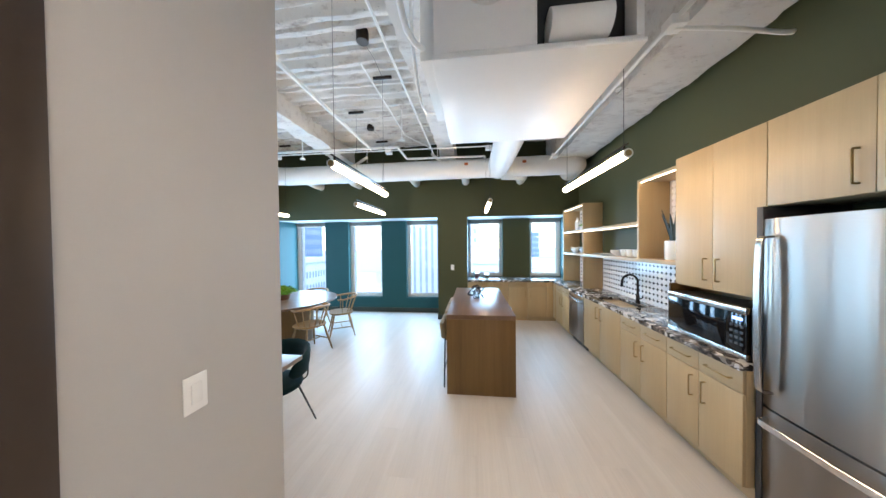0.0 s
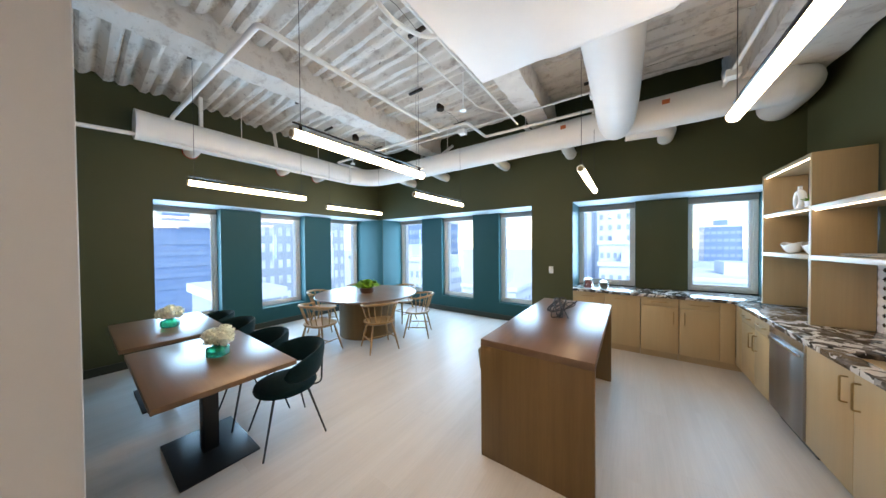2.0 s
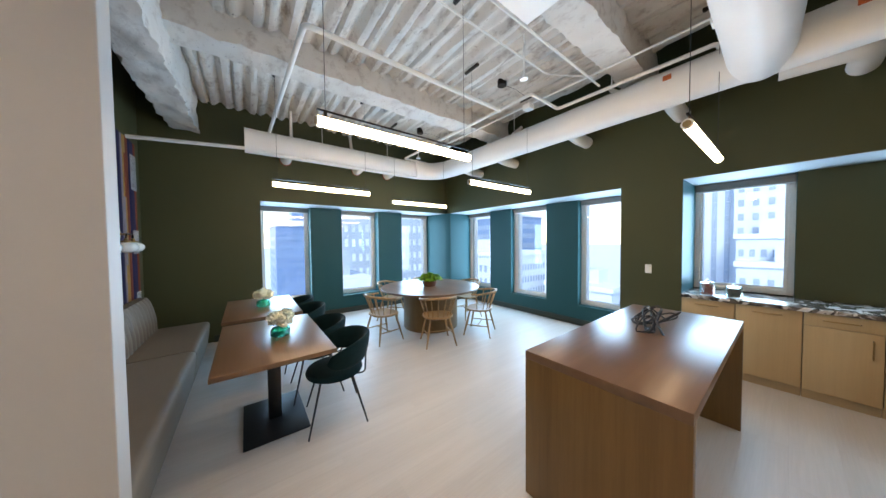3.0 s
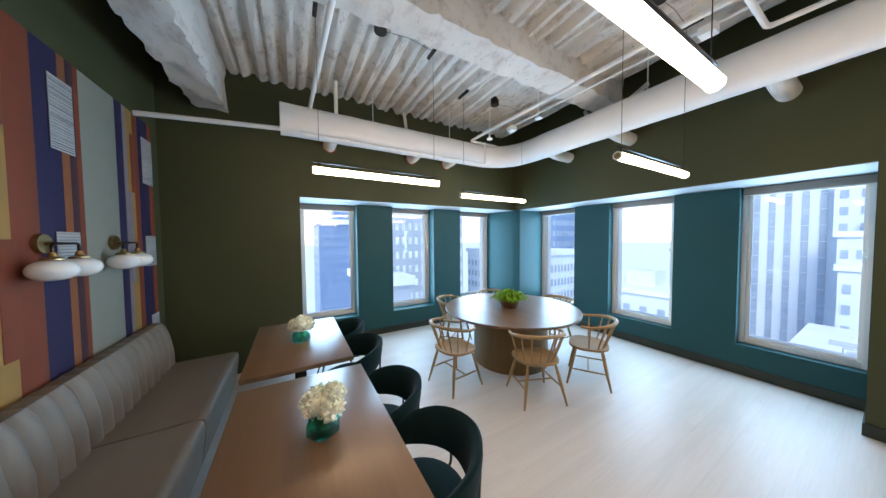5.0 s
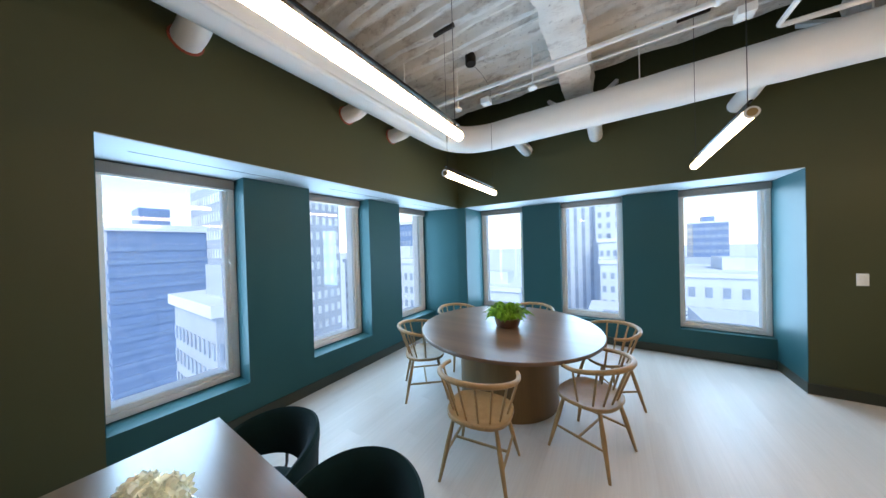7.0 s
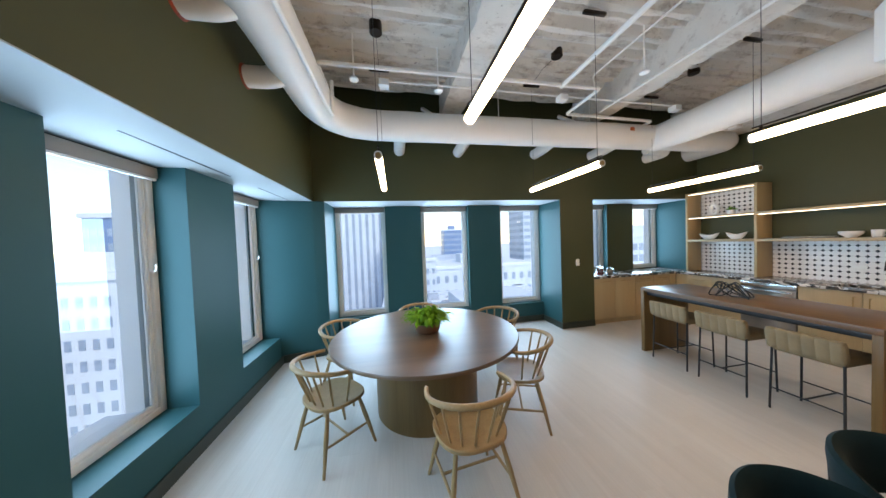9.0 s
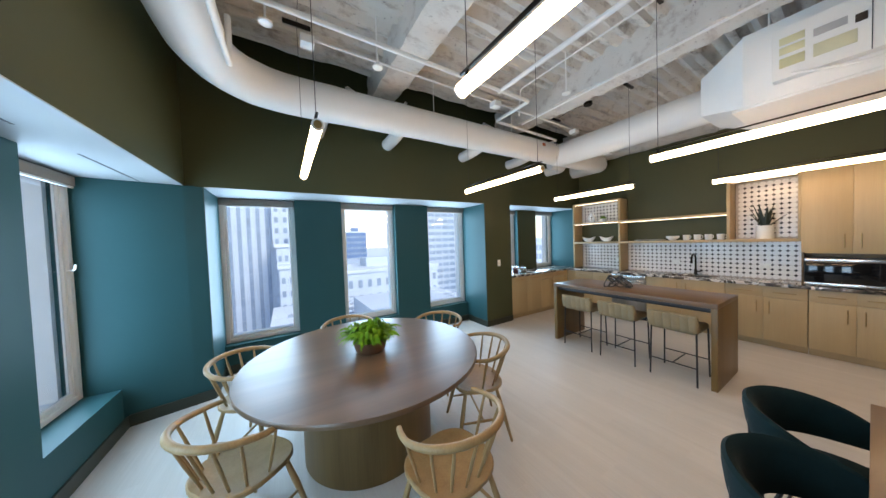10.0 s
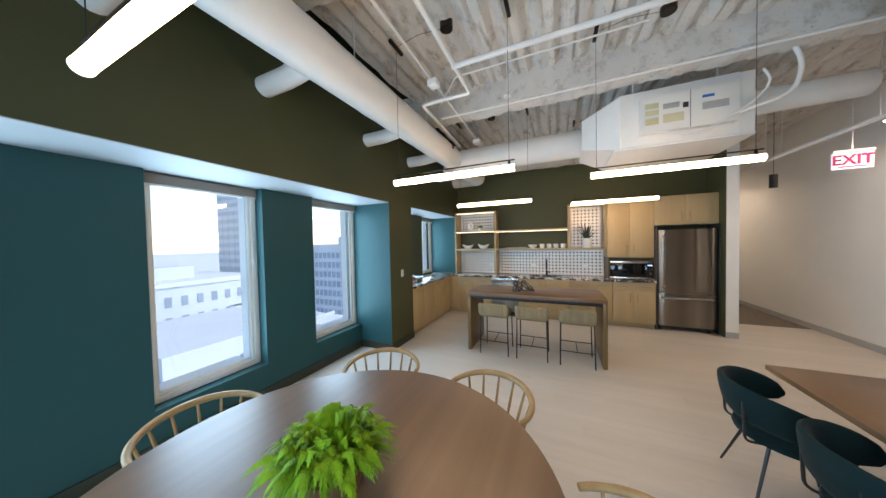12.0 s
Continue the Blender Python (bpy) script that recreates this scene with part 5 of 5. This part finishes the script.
def stripes(x, seq):
    for kind, w in seq:
        if kind == "sage":
            part("sage_panel", sbox(x - w, x, 0.0, 0.007, MB, MT, 0.001), SAGE, art, "plain sage panel")
        else:
            part("stripe", sbox(x - w, x, 0.0, 0.008, MB, MT, 0.001), SM[kind], art, kind + " stripe")
        x -= w
    return x


def block(kind, x0, x1, z0, z1):
    part("colour_block", sbox(x0, x1, 0.0085, 0.011, z0, z1, 0.0005), SM[kind], art, kind + " block")


def weave(x0, x1, z0, z1):
    p = part("woven_patch", sbox(x0, x1, 0.0115, 0.016, z0, z1, 0.001), WEAVE, art, "white patch with fine dark lines")
    bm = bmesh.new()
    z = z0 + 0.01
    while z < z1 - 0.01:
        box(bm, x0 + 0.004, x1 - 0.004, 0.0161, 0.0172, z, z + random.uniform(0.002, 0.006))
        z += random.uniform(0.012, 0.024)
    tagged(part("weave_pattern", bm, WEAVE_LINE, p, "fine dark lines", False), kind="stuff")


NARROW = [("navy", 0.11), ("lilac", 0.06), ("ochre", 0.11), ("rust", 0.09), ("navy", 0.2), ("rust", 0.09)]
WIDE = [("ochre", 0.2), ("rust", 0.19), ("navy", 0.21), ("clay", 0.07), ("plum", 0.07), ("rust", 0.05)]
x = stripes(-0.06, [("rust", 0.1), ("navy", 0.2), ("sage", 0.4)])
x = stripes(x, NARROW)
x = stripes(x, [("lilac", x + 1.87)])
x = stripes(x, WIDE)
x = stripes(x, [("sage", 0.44)])
x = stripes(x, NARROW)
for e in (-3.10, -0.76):
    block("lilac", e - 0.22, e - 0.14, 1.35, 2.2)
    block("rust", e - 0.30, e - 0.22, 2.2, 2.75)
    weave(e - 0.64, e - 0.43, 2.33, 2.79)
    weave(e - 0.64, e - 0.43, 1.48, 1.79)
    weave(e - 0.64, e - 0.48, 0.82, 0.96)
block("rust", -2.10, -1.98, 1.1, 1.75)
block("rust", -2.07, -1.96, 2.35, 2.7)
weave(-2.58, -2.37, 2.33, 2.8)
weave(-2.58, -2.37, 1.50, 1.8)


def sconce(at):
    ob = thing("double_sconce", "brass double wall sconce with flattened white globes", "sconce", "sconces above the bench", at=at)
    part("backplate", tube(bmesh.new(), [(0, 0, 0), (0, 0.022, 0)], [0.062, 0.058], 28), BRASS, ob)
    part("arm", tube(bmesh.new(), [(0, 0.02, 0), (0, 0.1, 0)], 0.009, 10), BRASS, ob)
    part("crossbar", tube(bmesh.new(), rounded_path([(-0.11, 0.1, -0.05), (-0.11, 0.1, 0.0), (0.11, 0.1, 0.0), (0.11, 0.1, -0.05)], 0.03), 0.008, 10), BRONZE, ob)
    for s in (-1, 1):
        part("socket_cup", lathe(bmesh.new(), [(0, -0.045), (0.014, -0.05), (0.02, -0.075), (0.045, -0.085), (0.045, -0.095), (0, -0.095)], 20, (s * 0.11, 0.1, 0)), BRASS, ob)
        part("globe", lathe(bmesh.new(), [(0, -0.215)] + [(0.095 * math.cos(a) ** 0.8, -0.154 + 0.061 * math.sin(a)) for a in [radians(-80 + 160 * i / 14) for i in range(15)]] + [(0, -0.094)], 28, (s * 0.11, 0.1, 0)), OPAL, ob, "flattened opal glass globe")
    return ob


sc = sconce((-2.97, 0.942, 1.725))
copy_thing(sc, pose(-2.24, 0.942, 1.725))
copy_thing(sc, pose(-1.5, 0.942, 1.725))


# ---- tabletop things ----
def flower_vase(at, turn):
    ob = thing("flower_vase", "low emerald glass vase with cream flowers on the table", "vase", "flower vases", at=at, turn=turn)
    part("vase", lathe(bmesh.new(), [(0, 0), (0.07, 0), (0.082, 0.012), (0.082, 0.06), (0.07, 0.075), (0.035, 0.085), (0.03, 0.1), (0.036, 0.105), (0.03, 0.104), (0.025, 0.085), (0.06, 0.07), (0.074, 0.055), (0.074, 0.016), (0, 0.01)], 8), VASE_GLASS, ob, "faceted emerald glass")
    rng = random.Random(5)
    for c, R in (((-0.05, 0.0, 0.155), 0.064), ((0.055, 0.02, 0.15), 0.062), ((0.0, -0.045, 0.165), 0.06), ((0.0, 0.05, 0.175), 0.06)):
        bm = bmesh.new()
        bmesh.ops.create_icosphere(bm, subdivisions=2, radius=R * 0.86, matrix=Matrix.Translation(c))
        for _ in range(230):
            d = Vector((rng.gauss(0, 1), rng.gauss(0, 1), rng.gauss(0.2, 1))).normalized()
            p = Vector(c) + d * R * rng.uniform(0.65, 0.95)
            t = d.cross(Vector((rng.gauss(0, 1), rng.gauss(0, 1), rng.gauss(0, 1)))).normalized()
            s = d.cross(t)
            l, w = rng.uniform(0.014, 0.022), rng.uniform(0.008, 0.013)
            q = [p - t * w, p + d * l * 0.5 - t * w * 0.9 + s * 0.004, p + d * l + s * 0.009, p + d * l * 0.5 + t * w * 0.9 + s * 0.004, p + t * w]
            bm.faces.new([bm.verts.new(v) for v in q])
        part("flower_head", bm, PETAL, ob, "ruffled cream flower head", False)
    bm = bmesh.new()
    for k in range(5):
        a = k * 1.3
        tube(bm, [(0.01 * math.cos(a), 0.01 * math.sin(a), 0.02), (0.02 * math.cos(a), 0.02 * math.sin(a), 0.14)], 0.003, 6)
    part("stems", bm, FERN, ob, "green stems")
    return ob


fv = flower_vase((-1.145, 2.36, 0.75), 10)
copy_thing(fv, pose(-2.60, 2.295, 0.75, 0, 0, 75))

fern = thing("potted_fern", "bright green fern in a low brown pot on the table", "plant", at=(-2.46, 4.92, 0.75))
part("pot", lathe(bmesh.new(), [(0, 0), (0.105, 0), (0.122, 0.015), (0.142, 0.09), (0.142, 0.1), (0.132, 0.1), (0.125, 0.085), (0, 0.08)], 32), TERRACOTTA, fern)
rng = random.Random(8)
bm = bmesh.new()
for k in range(420):
    a = rng.uniform(0, 2 * math.pi)
    spread = rng.random() ** 0.7
    reach, rise = 0.03 + 0.185 * spread, rng.uniform(0.09, 0.19) * (1 - 0.4 * spread)
    out = Vector((math.cos(a), math.sin(a), 0))
    base = out * rng.uniform(0, 0.09) + Vector((0, 0, 0.085))
    out = (out + Vector((rng.uniform(-0.5, 0.5), rng.uniform(-0.5, 0.5), 0))).normalized()
    side = Vector((-out.y, out.x, rng.uniform(-0.5, 0.5))).normalized()
    n = 15
    prev = None
    for i in range(n + 1):
        f = i / n
        c = base + out * reach * f + Vector((0, 0, rise * math.sin(f * 2.3) - 0.02 * f * f))
        w = 0.024 * math.sin(math.pi * min(1, 0.2 + f * 0.78)) + 0.001
        if prev is not None:
            step = c - prev
            for s in (-1, 1):
                tip = c + step * 0.5 + side * s * w + Vector((0, 0, rng.uniform(-0.006, 0.002)))
                mid = prev + side * s * w * 0.55 + step * 0.15
                bm.faces.new([bm.verts.new(v) for v in (prev, mid, tip, prev + step * 0.92)])
        prev = c
part("fronds", bm, FERN, fern, "feathery fern fronds", False)

wire = thing("wire_sculpture", "tangled black wire sculpture on the island", "ornament", at=(1.05, 4.62, 0.914))
rng = random.Random(21)
for k in range(11):
    ax = Vector((rng.gauss(0, 1), rng.gauss(0, 1), rng.gauss(0, 0.7))).normalized()
    u = ax.orthogonal().normalized()
    v = ax.cross(u)
    c = Vector((rng.uniform(-0.07, 0.07), rng.uniform(-0.15, 0.15), 0.07))
    ring = []
    for i in range(28):
        a = 2 * math.pi * i / 28
        p = c + u * 0.11 * math.copysign(abs(math.cos(a)) ** 0.6, math.cos(a)) + v * 0.038 * math.copysign(abs(math.sin(a)) ** 0.6, math.sin(a))
        p.z = max(0.006, min(0.16, p.z))
        ring.append(p)
    part("wire_loop", tube(bmesh.new(), ring, 0.0055, 8, closed=True), BLACK_METAL, wire)


def jar(at, fill, label, h):
    ob = thing("storage_jar", label, "jar", "jars on the worktop", at=at)
    part("glass", lathe(bmesh.new(), [(0, 0), (0.062, 0), (0.066, 0.006), (0.066, h), (0.060, h), (0.060, 0.008), (0, 0.008)], 28), JAR_GLASS, ob)
    part("lid", lathe(bmesh.new(), [(0, h), (0.064, h), (0.064, h + 0.012), (0.02, h + 0.02), (0.012, h + 0.04), (0, h + 0.042)], 28), JAR_GLASS, ob)
    rng = random.Random(int(h * 1000))
    bm = bmesh.new()
    for _ in range(260):
        a, r = rng.uniform(0, 6.283), 0.052 * rng.random() ** 0.3
        c = Vector((r * math.cos(a), r * math.sin(a), rng.uniform(0.016, h * 0.85)))
        s = rng.uniform(0.006, 0.009)
        bmesh.ops.create_icosphere(bm, subdivisions=1, radius=s, matrix=Matrix.Translation(c))
    part("contents", bm, fill, ob)
    return ob


jar((1.09, 6.60, 0.9145), RED_BEADS, "clear glass jar filled with red sweets", 0.15)
jar((1.31, 6.60, 0.9145), MIX_BEADS, "clear glass jar filled with brown nut mix", 0.12)

# ---- crockery on the shelves ----
SZ = SH0 + 0.0005
for y in (5.24 - 0.14, 4.86):
    ob = thing("plate_stack", "stack of white plates on the maple shelf", "plates", "plate stacks", at=(3.10, y, SZ))
    for k in range(2):
        part("plate", lathe(bmesh.new(), [(0, 0.0), (0.07, 0.0), (0.13, 0.012), (0.132, 0.015), (0.07, 0.006), (0, 0.005)], 36, (0, 0, k * 0.009)), CERAMIC, ob)
ob = thing("bowl_stack", "white bowl on the maple shelf", "bowl", at=(3.10, 4.62, SZ))
for k in range(2):
    part("bowl", lathe(bmesh.new(), [(0, 0.0), (0.045, 0.0), (0.05, 0.01), (0.09, 0.045), (0.1, 0.07), (0.096, 0.07), (0.085, 0.045), (0.045, 0.014), (0, 0.012)], 36, (0, 0, k * 0.012)), CERAMIC, ob)


def mug(at, turn):
    ob = thing("mug", "white ceramic mug on the maple shelf", "mug", "mugs on the shelf", at=at, turn=turn)
    part("cup", lathe(bmesh.new(), [(0, 0), (0.035, 0), (0.042, 0.01), (0.048, 0.095), (0.044, 0.095), (0.038, 0.012), (0, 0.008)], 28), CERAMIC, ob)
    part("handle", tube(bmesh.new(), [(0.043, 0, 0.08), (0.068, 0, 0.075), (0.076, 0, 0.055), (0.066, 0, 0.03), (0.04, 0, 0.022)], 0.0055, 8), CERAMIC, ob)
    return ob


mg = mug((3.08, 4.42, SZ), -110)
for y, r in ((4.275, -100), (4.135, -115), (3.99, -95)):
    copy_thing(mg, pose(3.08, y, SZ, 0, 0, r))


def wavy_dish(at, turn):
    ob = thing("wavy_dish", "white boat-shaped ceramic dish on the maple shelf", "dish", "dishes on the shelf", at=at, turn=turn)
    bm = bmesh.new()
    n = 32
    prof = [(0.0, 0.012), (0.5, 0.014), (0.8, 0.05), (1.0, 0.085), (0.97, 0.09), (0.78, 0.058), (0.45, 0.024), (0, 0.022)]
    rings = []
    for r, z in prof:
        rings.append([bm.verts.new((0.07 * r * math.cos(2 * math.pi * k / n), 0.155 * r * math.sin(2 * math.pi * k / n), (z + 0.045 * r ** 3 * math.sin(2 * math.pi * k / n) ** 2) - 0.012)) for k in range(n)])
    for A, B in zip(rings, rings[1:]):
        for k in range(n):
            bm.faces.new((A[k], A[(k + 1) % n], B[(k + 1) % n], B[k]))
    bmesh.ops.remove_doubles(bm, verts=bm.verts[:], dist=1e-5)
    part("dish", bm, CERAMIC, ob)
    return ob


wavy_dish((3.08, 6.17, SZ), 4)
wavy_dish((3.08, 5.77, SZ), -6)
ob = thing("ring_vase", "white ceramic vase with an oval hole", "vase", at=(3.1, 6.1, SH1 + 0.0005))
bm = bmesh.new()
tube(bm, [(0, 0.055 * math.cos(a), 0.115 + 0.085 * math.sin(a)) for a in [2 * math.pi * i / 28 for i in range(28)]], 0.03, 12, closed=True)
lathe(bm, [(0, 0.2), (0.018, 0.21), (0.016, 0.26), (0.02, 0.265), (0, 0.262)], 18)
lathe(bm, [(0, 0), (0.035, 0), (0.04, 0.02), (0, 0.03)], 18)
part("body", bm, CERAMIC, ob)
ob = thing("small_plant", "small green plant in a white pot", "plant", at=(3.1, 5.85, SH1 + 0.0005))
part("pot", lathe(bmesh.new(), [(0, 0), (0.045, 0), (0.055, 0.08), (0.05, 0.08), (0.042, 0.07), (0, 0.07)], 24), CERAMIC, ob)
rng = random.Random(3)
bm = bmesh.new()
for k in range(60):
    d = Vector((rng.gauss(0, 1), rng.gauss(0, 1), rng.uniform(0.3, 1.5))).normalized()
    s = d.orthogonal().normalized()
    p = Vector((0, 0, 0.07))
    l = rng.uniform(0.05, 0.1)
    bm.faces.new([bm.verts.new(v) for v in (p, p + d * l * 0.6 + s * 0.01, p + d * l, p + d * l * 0.6 - s * 0.01)])
part("leaves", bm, FERN, ob, "", False)

ob = thing("aloe_plant", "dark spiky succulent in a white cylinder pot", "plant", at=(3.1, 3.53, SZ))
part("pot", lathe(bmesh.new(), [(0, 0), (0.085, 0), (0.09, 0.008), (0.09, 0.2), (0.082, 0.2), (0.08, 0.18), (0, 0.18)], 32), CERAMIC, ob)
rng = random.Random(14)
for k in range(11):
    a = 2 * math.pi * k / 11 + rng.uniform(-0.2, 0.2)
    tilt = rng.uniform(0.15, 0.75)
    d = Vector((math.cos(a) * math.sin(tilt) * 0.75, math.sin(a) * math.sin(tilt), math.cos(tilt)))
    s = Vector((-math.sin(a), math.cos(a), 0))
    nrm = d.cross(s)
    L = rng.uniform(0.24, 0.44)
    bm = bmesh.new()
    rings = []
    for i in range(9):
        f = i / 8
        c = Vector((0, 0, 0.17)) + d * L * f + Vector((math.cos(a) * 0.02, math.sin(a) * 0.02, -0.03 * f * f))
        c.x = min(c.x, 0.15)
        w, th = 0.03 * (1 - f) ** 0.7 + 0.0015, 0.011 * (1 - f) + 0.001
        rings.append([bm.verts.new(c + s * w * u + nrm * th * v) for u, v in ((-1, 0.4), (0, -1), (1, 0.4), (0, 0.1))])
    for A, B in zip(rings, rings[1:]):
        for j in range(4):
            bm.faces.new((A[j], A[(j + 1) % 4], B[(j + 1) % 4], B[j]))
    bm.faces.new(rings[0])
    bm.faces.new(rings[-1])
    part("leaf", bm, ALOE, ob)

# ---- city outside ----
# Haze is put into these colours: paler and bluer than the bare materials.
HAZE = [plain("hazed_stone_facade", (0.60, 0.67, 0.75), 0.9, vary=0.08, scale=0.2, bump=0), plain("blue_glass_tower", (0.17, 0.27, 0.45), 0.4, vary=0.12, scale=0.15, bump=0), plain("hazed_concrete_tower", (0.52, 0.59, 0.67), 0.9, vary=0.1, scale=0.2, bump=0), plain("hazed_blue_grey_facade", (0.40, 0.46, 0.54), 0.9, vary=0.1, scale=0.2, bump=0)]
PANE_FAR = plain("hazed_far_pane", (0.30, 0.38, 0.49), 0.3, vary=0.2, scale=0.3, bump=0)
ROOF_FAR = plain("hazed_flat_roof", (0.68, 0.74, 0.8), 0.9, vary=0.12, scale=0.1, bump=0)
BASEZ = -45.0


def tower(x, y, w, d, top, mat, label, cols, floor_h=3.6, pane=(0.5, 0.55), faces="SE", turn=0, glass=None):
    ob = thing("city_building", label, "building", "city buildings", at=(x, y, BASEZ), turn=turn)
    H = top - BASEZ
    part("wall", box(bmesh.new(), -w / 2, w / 2, -d / 2, d / 2, 0, H), mat, ob, "", False)
    part("roof", box(bmesh.new(), -w / 2 - 0.4, w / 2 + 0.4, -d / 2 - 0.4, d / 2 + 0.4, H, H + 1.0), ROOF_FAR, ob, "pale parapet", False)
    part("roof_plant", box(bmesh.new(), -w / 6, w / 5, -d / 6, d / 6, H + 1.0, H + 4), mat, ob, "", False)
    bm = bmesh.new()
    rows_ = int(min(H, 130) / floor_h)
    for r in range(rows_):
        z = H - 2.2 - r * floor_h
        for f in faces:
            span = w if f in "SN" else d
            cw = span / cols
            for c in range(cols):
                u = -span / 2 + cw * (c + 0.5)
                a, b = u - cw * pane[0] / 2, u + cw * pane[0] / 2
                if f == "S":
                    box(bm, a, b, -d / 2 - 0.12, -d / 2 - 0.02, z - floor_h * pane[1], z)
                elif f == "E":
                    box(bm, w / 2 + 0.02, w / 2 + 0.12, a, b, z - floor_h * pane[1], z)
                elif f == "W":
                    box(bm, -w / 2 - 0.12, -w / 2 - 0.02, a, b, z - floor_h * pane[1], z)
    tagged(part("windows", bm, glass or PANE_FAR, ob, "rows of dark windows", False), kind="stuff")
    return ob


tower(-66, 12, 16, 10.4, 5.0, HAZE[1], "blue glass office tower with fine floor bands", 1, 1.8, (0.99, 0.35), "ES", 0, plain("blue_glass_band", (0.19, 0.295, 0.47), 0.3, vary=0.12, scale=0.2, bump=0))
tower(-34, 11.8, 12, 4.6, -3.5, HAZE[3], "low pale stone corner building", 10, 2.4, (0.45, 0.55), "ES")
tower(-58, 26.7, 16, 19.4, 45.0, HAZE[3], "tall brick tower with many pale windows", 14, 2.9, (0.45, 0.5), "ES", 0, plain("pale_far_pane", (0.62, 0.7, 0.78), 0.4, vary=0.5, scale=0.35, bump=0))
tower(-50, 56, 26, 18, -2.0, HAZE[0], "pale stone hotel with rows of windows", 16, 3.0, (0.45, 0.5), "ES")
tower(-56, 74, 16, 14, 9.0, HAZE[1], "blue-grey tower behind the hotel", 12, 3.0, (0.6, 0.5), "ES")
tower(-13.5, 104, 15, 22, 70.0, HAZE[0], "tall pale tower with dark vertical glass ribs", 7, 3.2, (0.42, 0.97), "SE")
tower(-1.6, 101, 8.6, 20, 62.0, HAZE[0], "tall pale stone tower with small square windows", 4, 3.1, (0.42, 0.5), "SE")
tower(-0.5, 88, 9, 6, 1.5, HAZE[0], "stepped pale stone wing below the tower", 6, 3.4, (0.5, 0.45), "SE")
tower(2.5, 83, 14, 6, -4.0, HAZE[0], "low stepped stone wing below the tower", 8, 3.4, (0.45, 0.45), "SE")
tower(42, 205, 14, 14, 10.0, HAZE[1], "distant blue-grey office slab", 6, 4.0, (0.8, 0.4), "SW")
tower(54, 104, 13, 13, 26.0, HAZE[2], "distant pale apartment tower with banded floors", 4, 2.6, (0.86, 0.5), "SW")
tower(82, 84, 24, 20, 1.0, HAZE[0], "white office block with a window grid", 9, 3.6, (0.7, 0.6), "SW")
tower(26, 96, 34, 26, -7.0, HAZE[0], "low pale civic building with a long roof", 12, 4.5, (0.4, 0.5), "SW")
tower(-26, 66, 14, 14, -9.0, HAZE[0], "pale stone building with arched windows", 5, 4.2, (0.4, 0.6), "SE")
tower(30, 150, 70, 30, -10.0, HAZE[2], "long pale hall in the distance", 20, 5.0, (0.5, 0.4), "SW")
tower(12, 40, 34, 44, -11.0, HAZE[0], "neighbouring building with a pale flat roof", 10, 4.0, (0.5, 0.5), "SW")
for x, y, w, d, hh in ((3, 30, 7, 0.4, 0.8), (10, 34, 9, 0.4, 0.8), (6, 24, 12, 0.5, 0.6), (1, 38, 5, 6, 2.4), (14, 50, 6, 5, 2.0), (9, 44, 4, 3, 1.5), (20, 28, 5, 4, 1.8)):
    ob = thing("roof_plant", "grey rooftop machinery on the neighbouring roof", "machinery", "rooftop machinery", at=(x, y, -10.0))
    part("housing", sbox(-w / 2, w / 2, -d / 2, d / 2, 0.0, hh, 0.05), HAZE[2], ob)
rng = random.Random(33)
for k in range(46):
    x, y = rng.uniform(-3, 28), rng.uniform(20, 60)
    w, d, hh = rng.choice(((6, 0.3, 0.5), (0.3, 7, 0.5), (2.2, 1.6, 1.2), (1.2, 1.2, 0.9), (9, 0.25, 0.35), (3.5, 2.5, 0.4)))
    ob = thing("roof_plant", "grey rooftop duct or kerb on the neighbouring roof", "machinery", "rooftop machinery", at=(x, y, -10.0))
    part("housing", sbox(-w / 2, w / 2, -d / 2, d / 2, 0.0, hh, 0.04), HAZE[3] if k % 3 else HAZE[2], ob)
for y, z in ((21.0, -10.0), (33.0, -10.0), (47.0, -10.0)):
    rail_ = thing("roof_railing", "thin grey railing on the neighbouring roof", "railing", "roof railings", at=(12, y, z))
    for k in range(15):
        part("post", tube(bmesh.new(), [(-14 + 2 * k, 0, 0), (-14 + 2 * k, 0, 1.1)], 0.05, 6), PANE_FAR, rail_)
    for h in (0.55, 1.1):
        part("bar", tube(bmesh.new(), [(-14, 0, h), (14, 0, h)], 0.05, 6), PANE_FAR, rail_)
# Ground colour lifted towards white so that it melts into the haze.
structure("ground", box(bmesh.new(), -3000, 3000, -3000, 3000, BASEZ - 1, BASEZ), plain("pale_hazy_ground", (0.70, 0.76, 0.83), 0.95, vary=0.08, scale=0.02, bump=0), "city ground coloured pale for haze", "ground")

# ---- floor planks ----
floor_ob = bpy.data.objects["floor"]
PL, PW = 1.5, 0.228
plank_meshes = {}
rng = random.Random(4)


def plank(x0, x1, y0, y1):
    key = (round(x1 - x0, 3), round(y1 - y0, 3))
    if key not in plank_meshes:
        me = bpy.data.meshes.new("plank")
        bm = bmesh.new()
        box(bm, 0.0002, key[0] - 0.0002, 0.0002, key[1] - 0.0002, -0.012, 0.0)
        bm.to_mesh(me)
        bm.free()
        me.materials.append(FLOOR_WOOD)
        plank_meshes[key] = me
    ob = new("plank", plank_meshes[key])
    ob.parent = floor_ob
    ob.location = (x0, y0, 0)


x, col = OX + 0.3, 0
while x < 3.72:
    x1 = min(x + PW, 3.72)
    y = -0.1 - [0.0, 0.5, 1.0, 0.25, 0.75][col % 5]
    while y < 7.05:
        a, b = max(y, -0.1), min(y + PL, 7.05)
        if b - a > 0.02:
            plank(x, x1, a, b)
        y += PL
    x, col = x1, col + 1
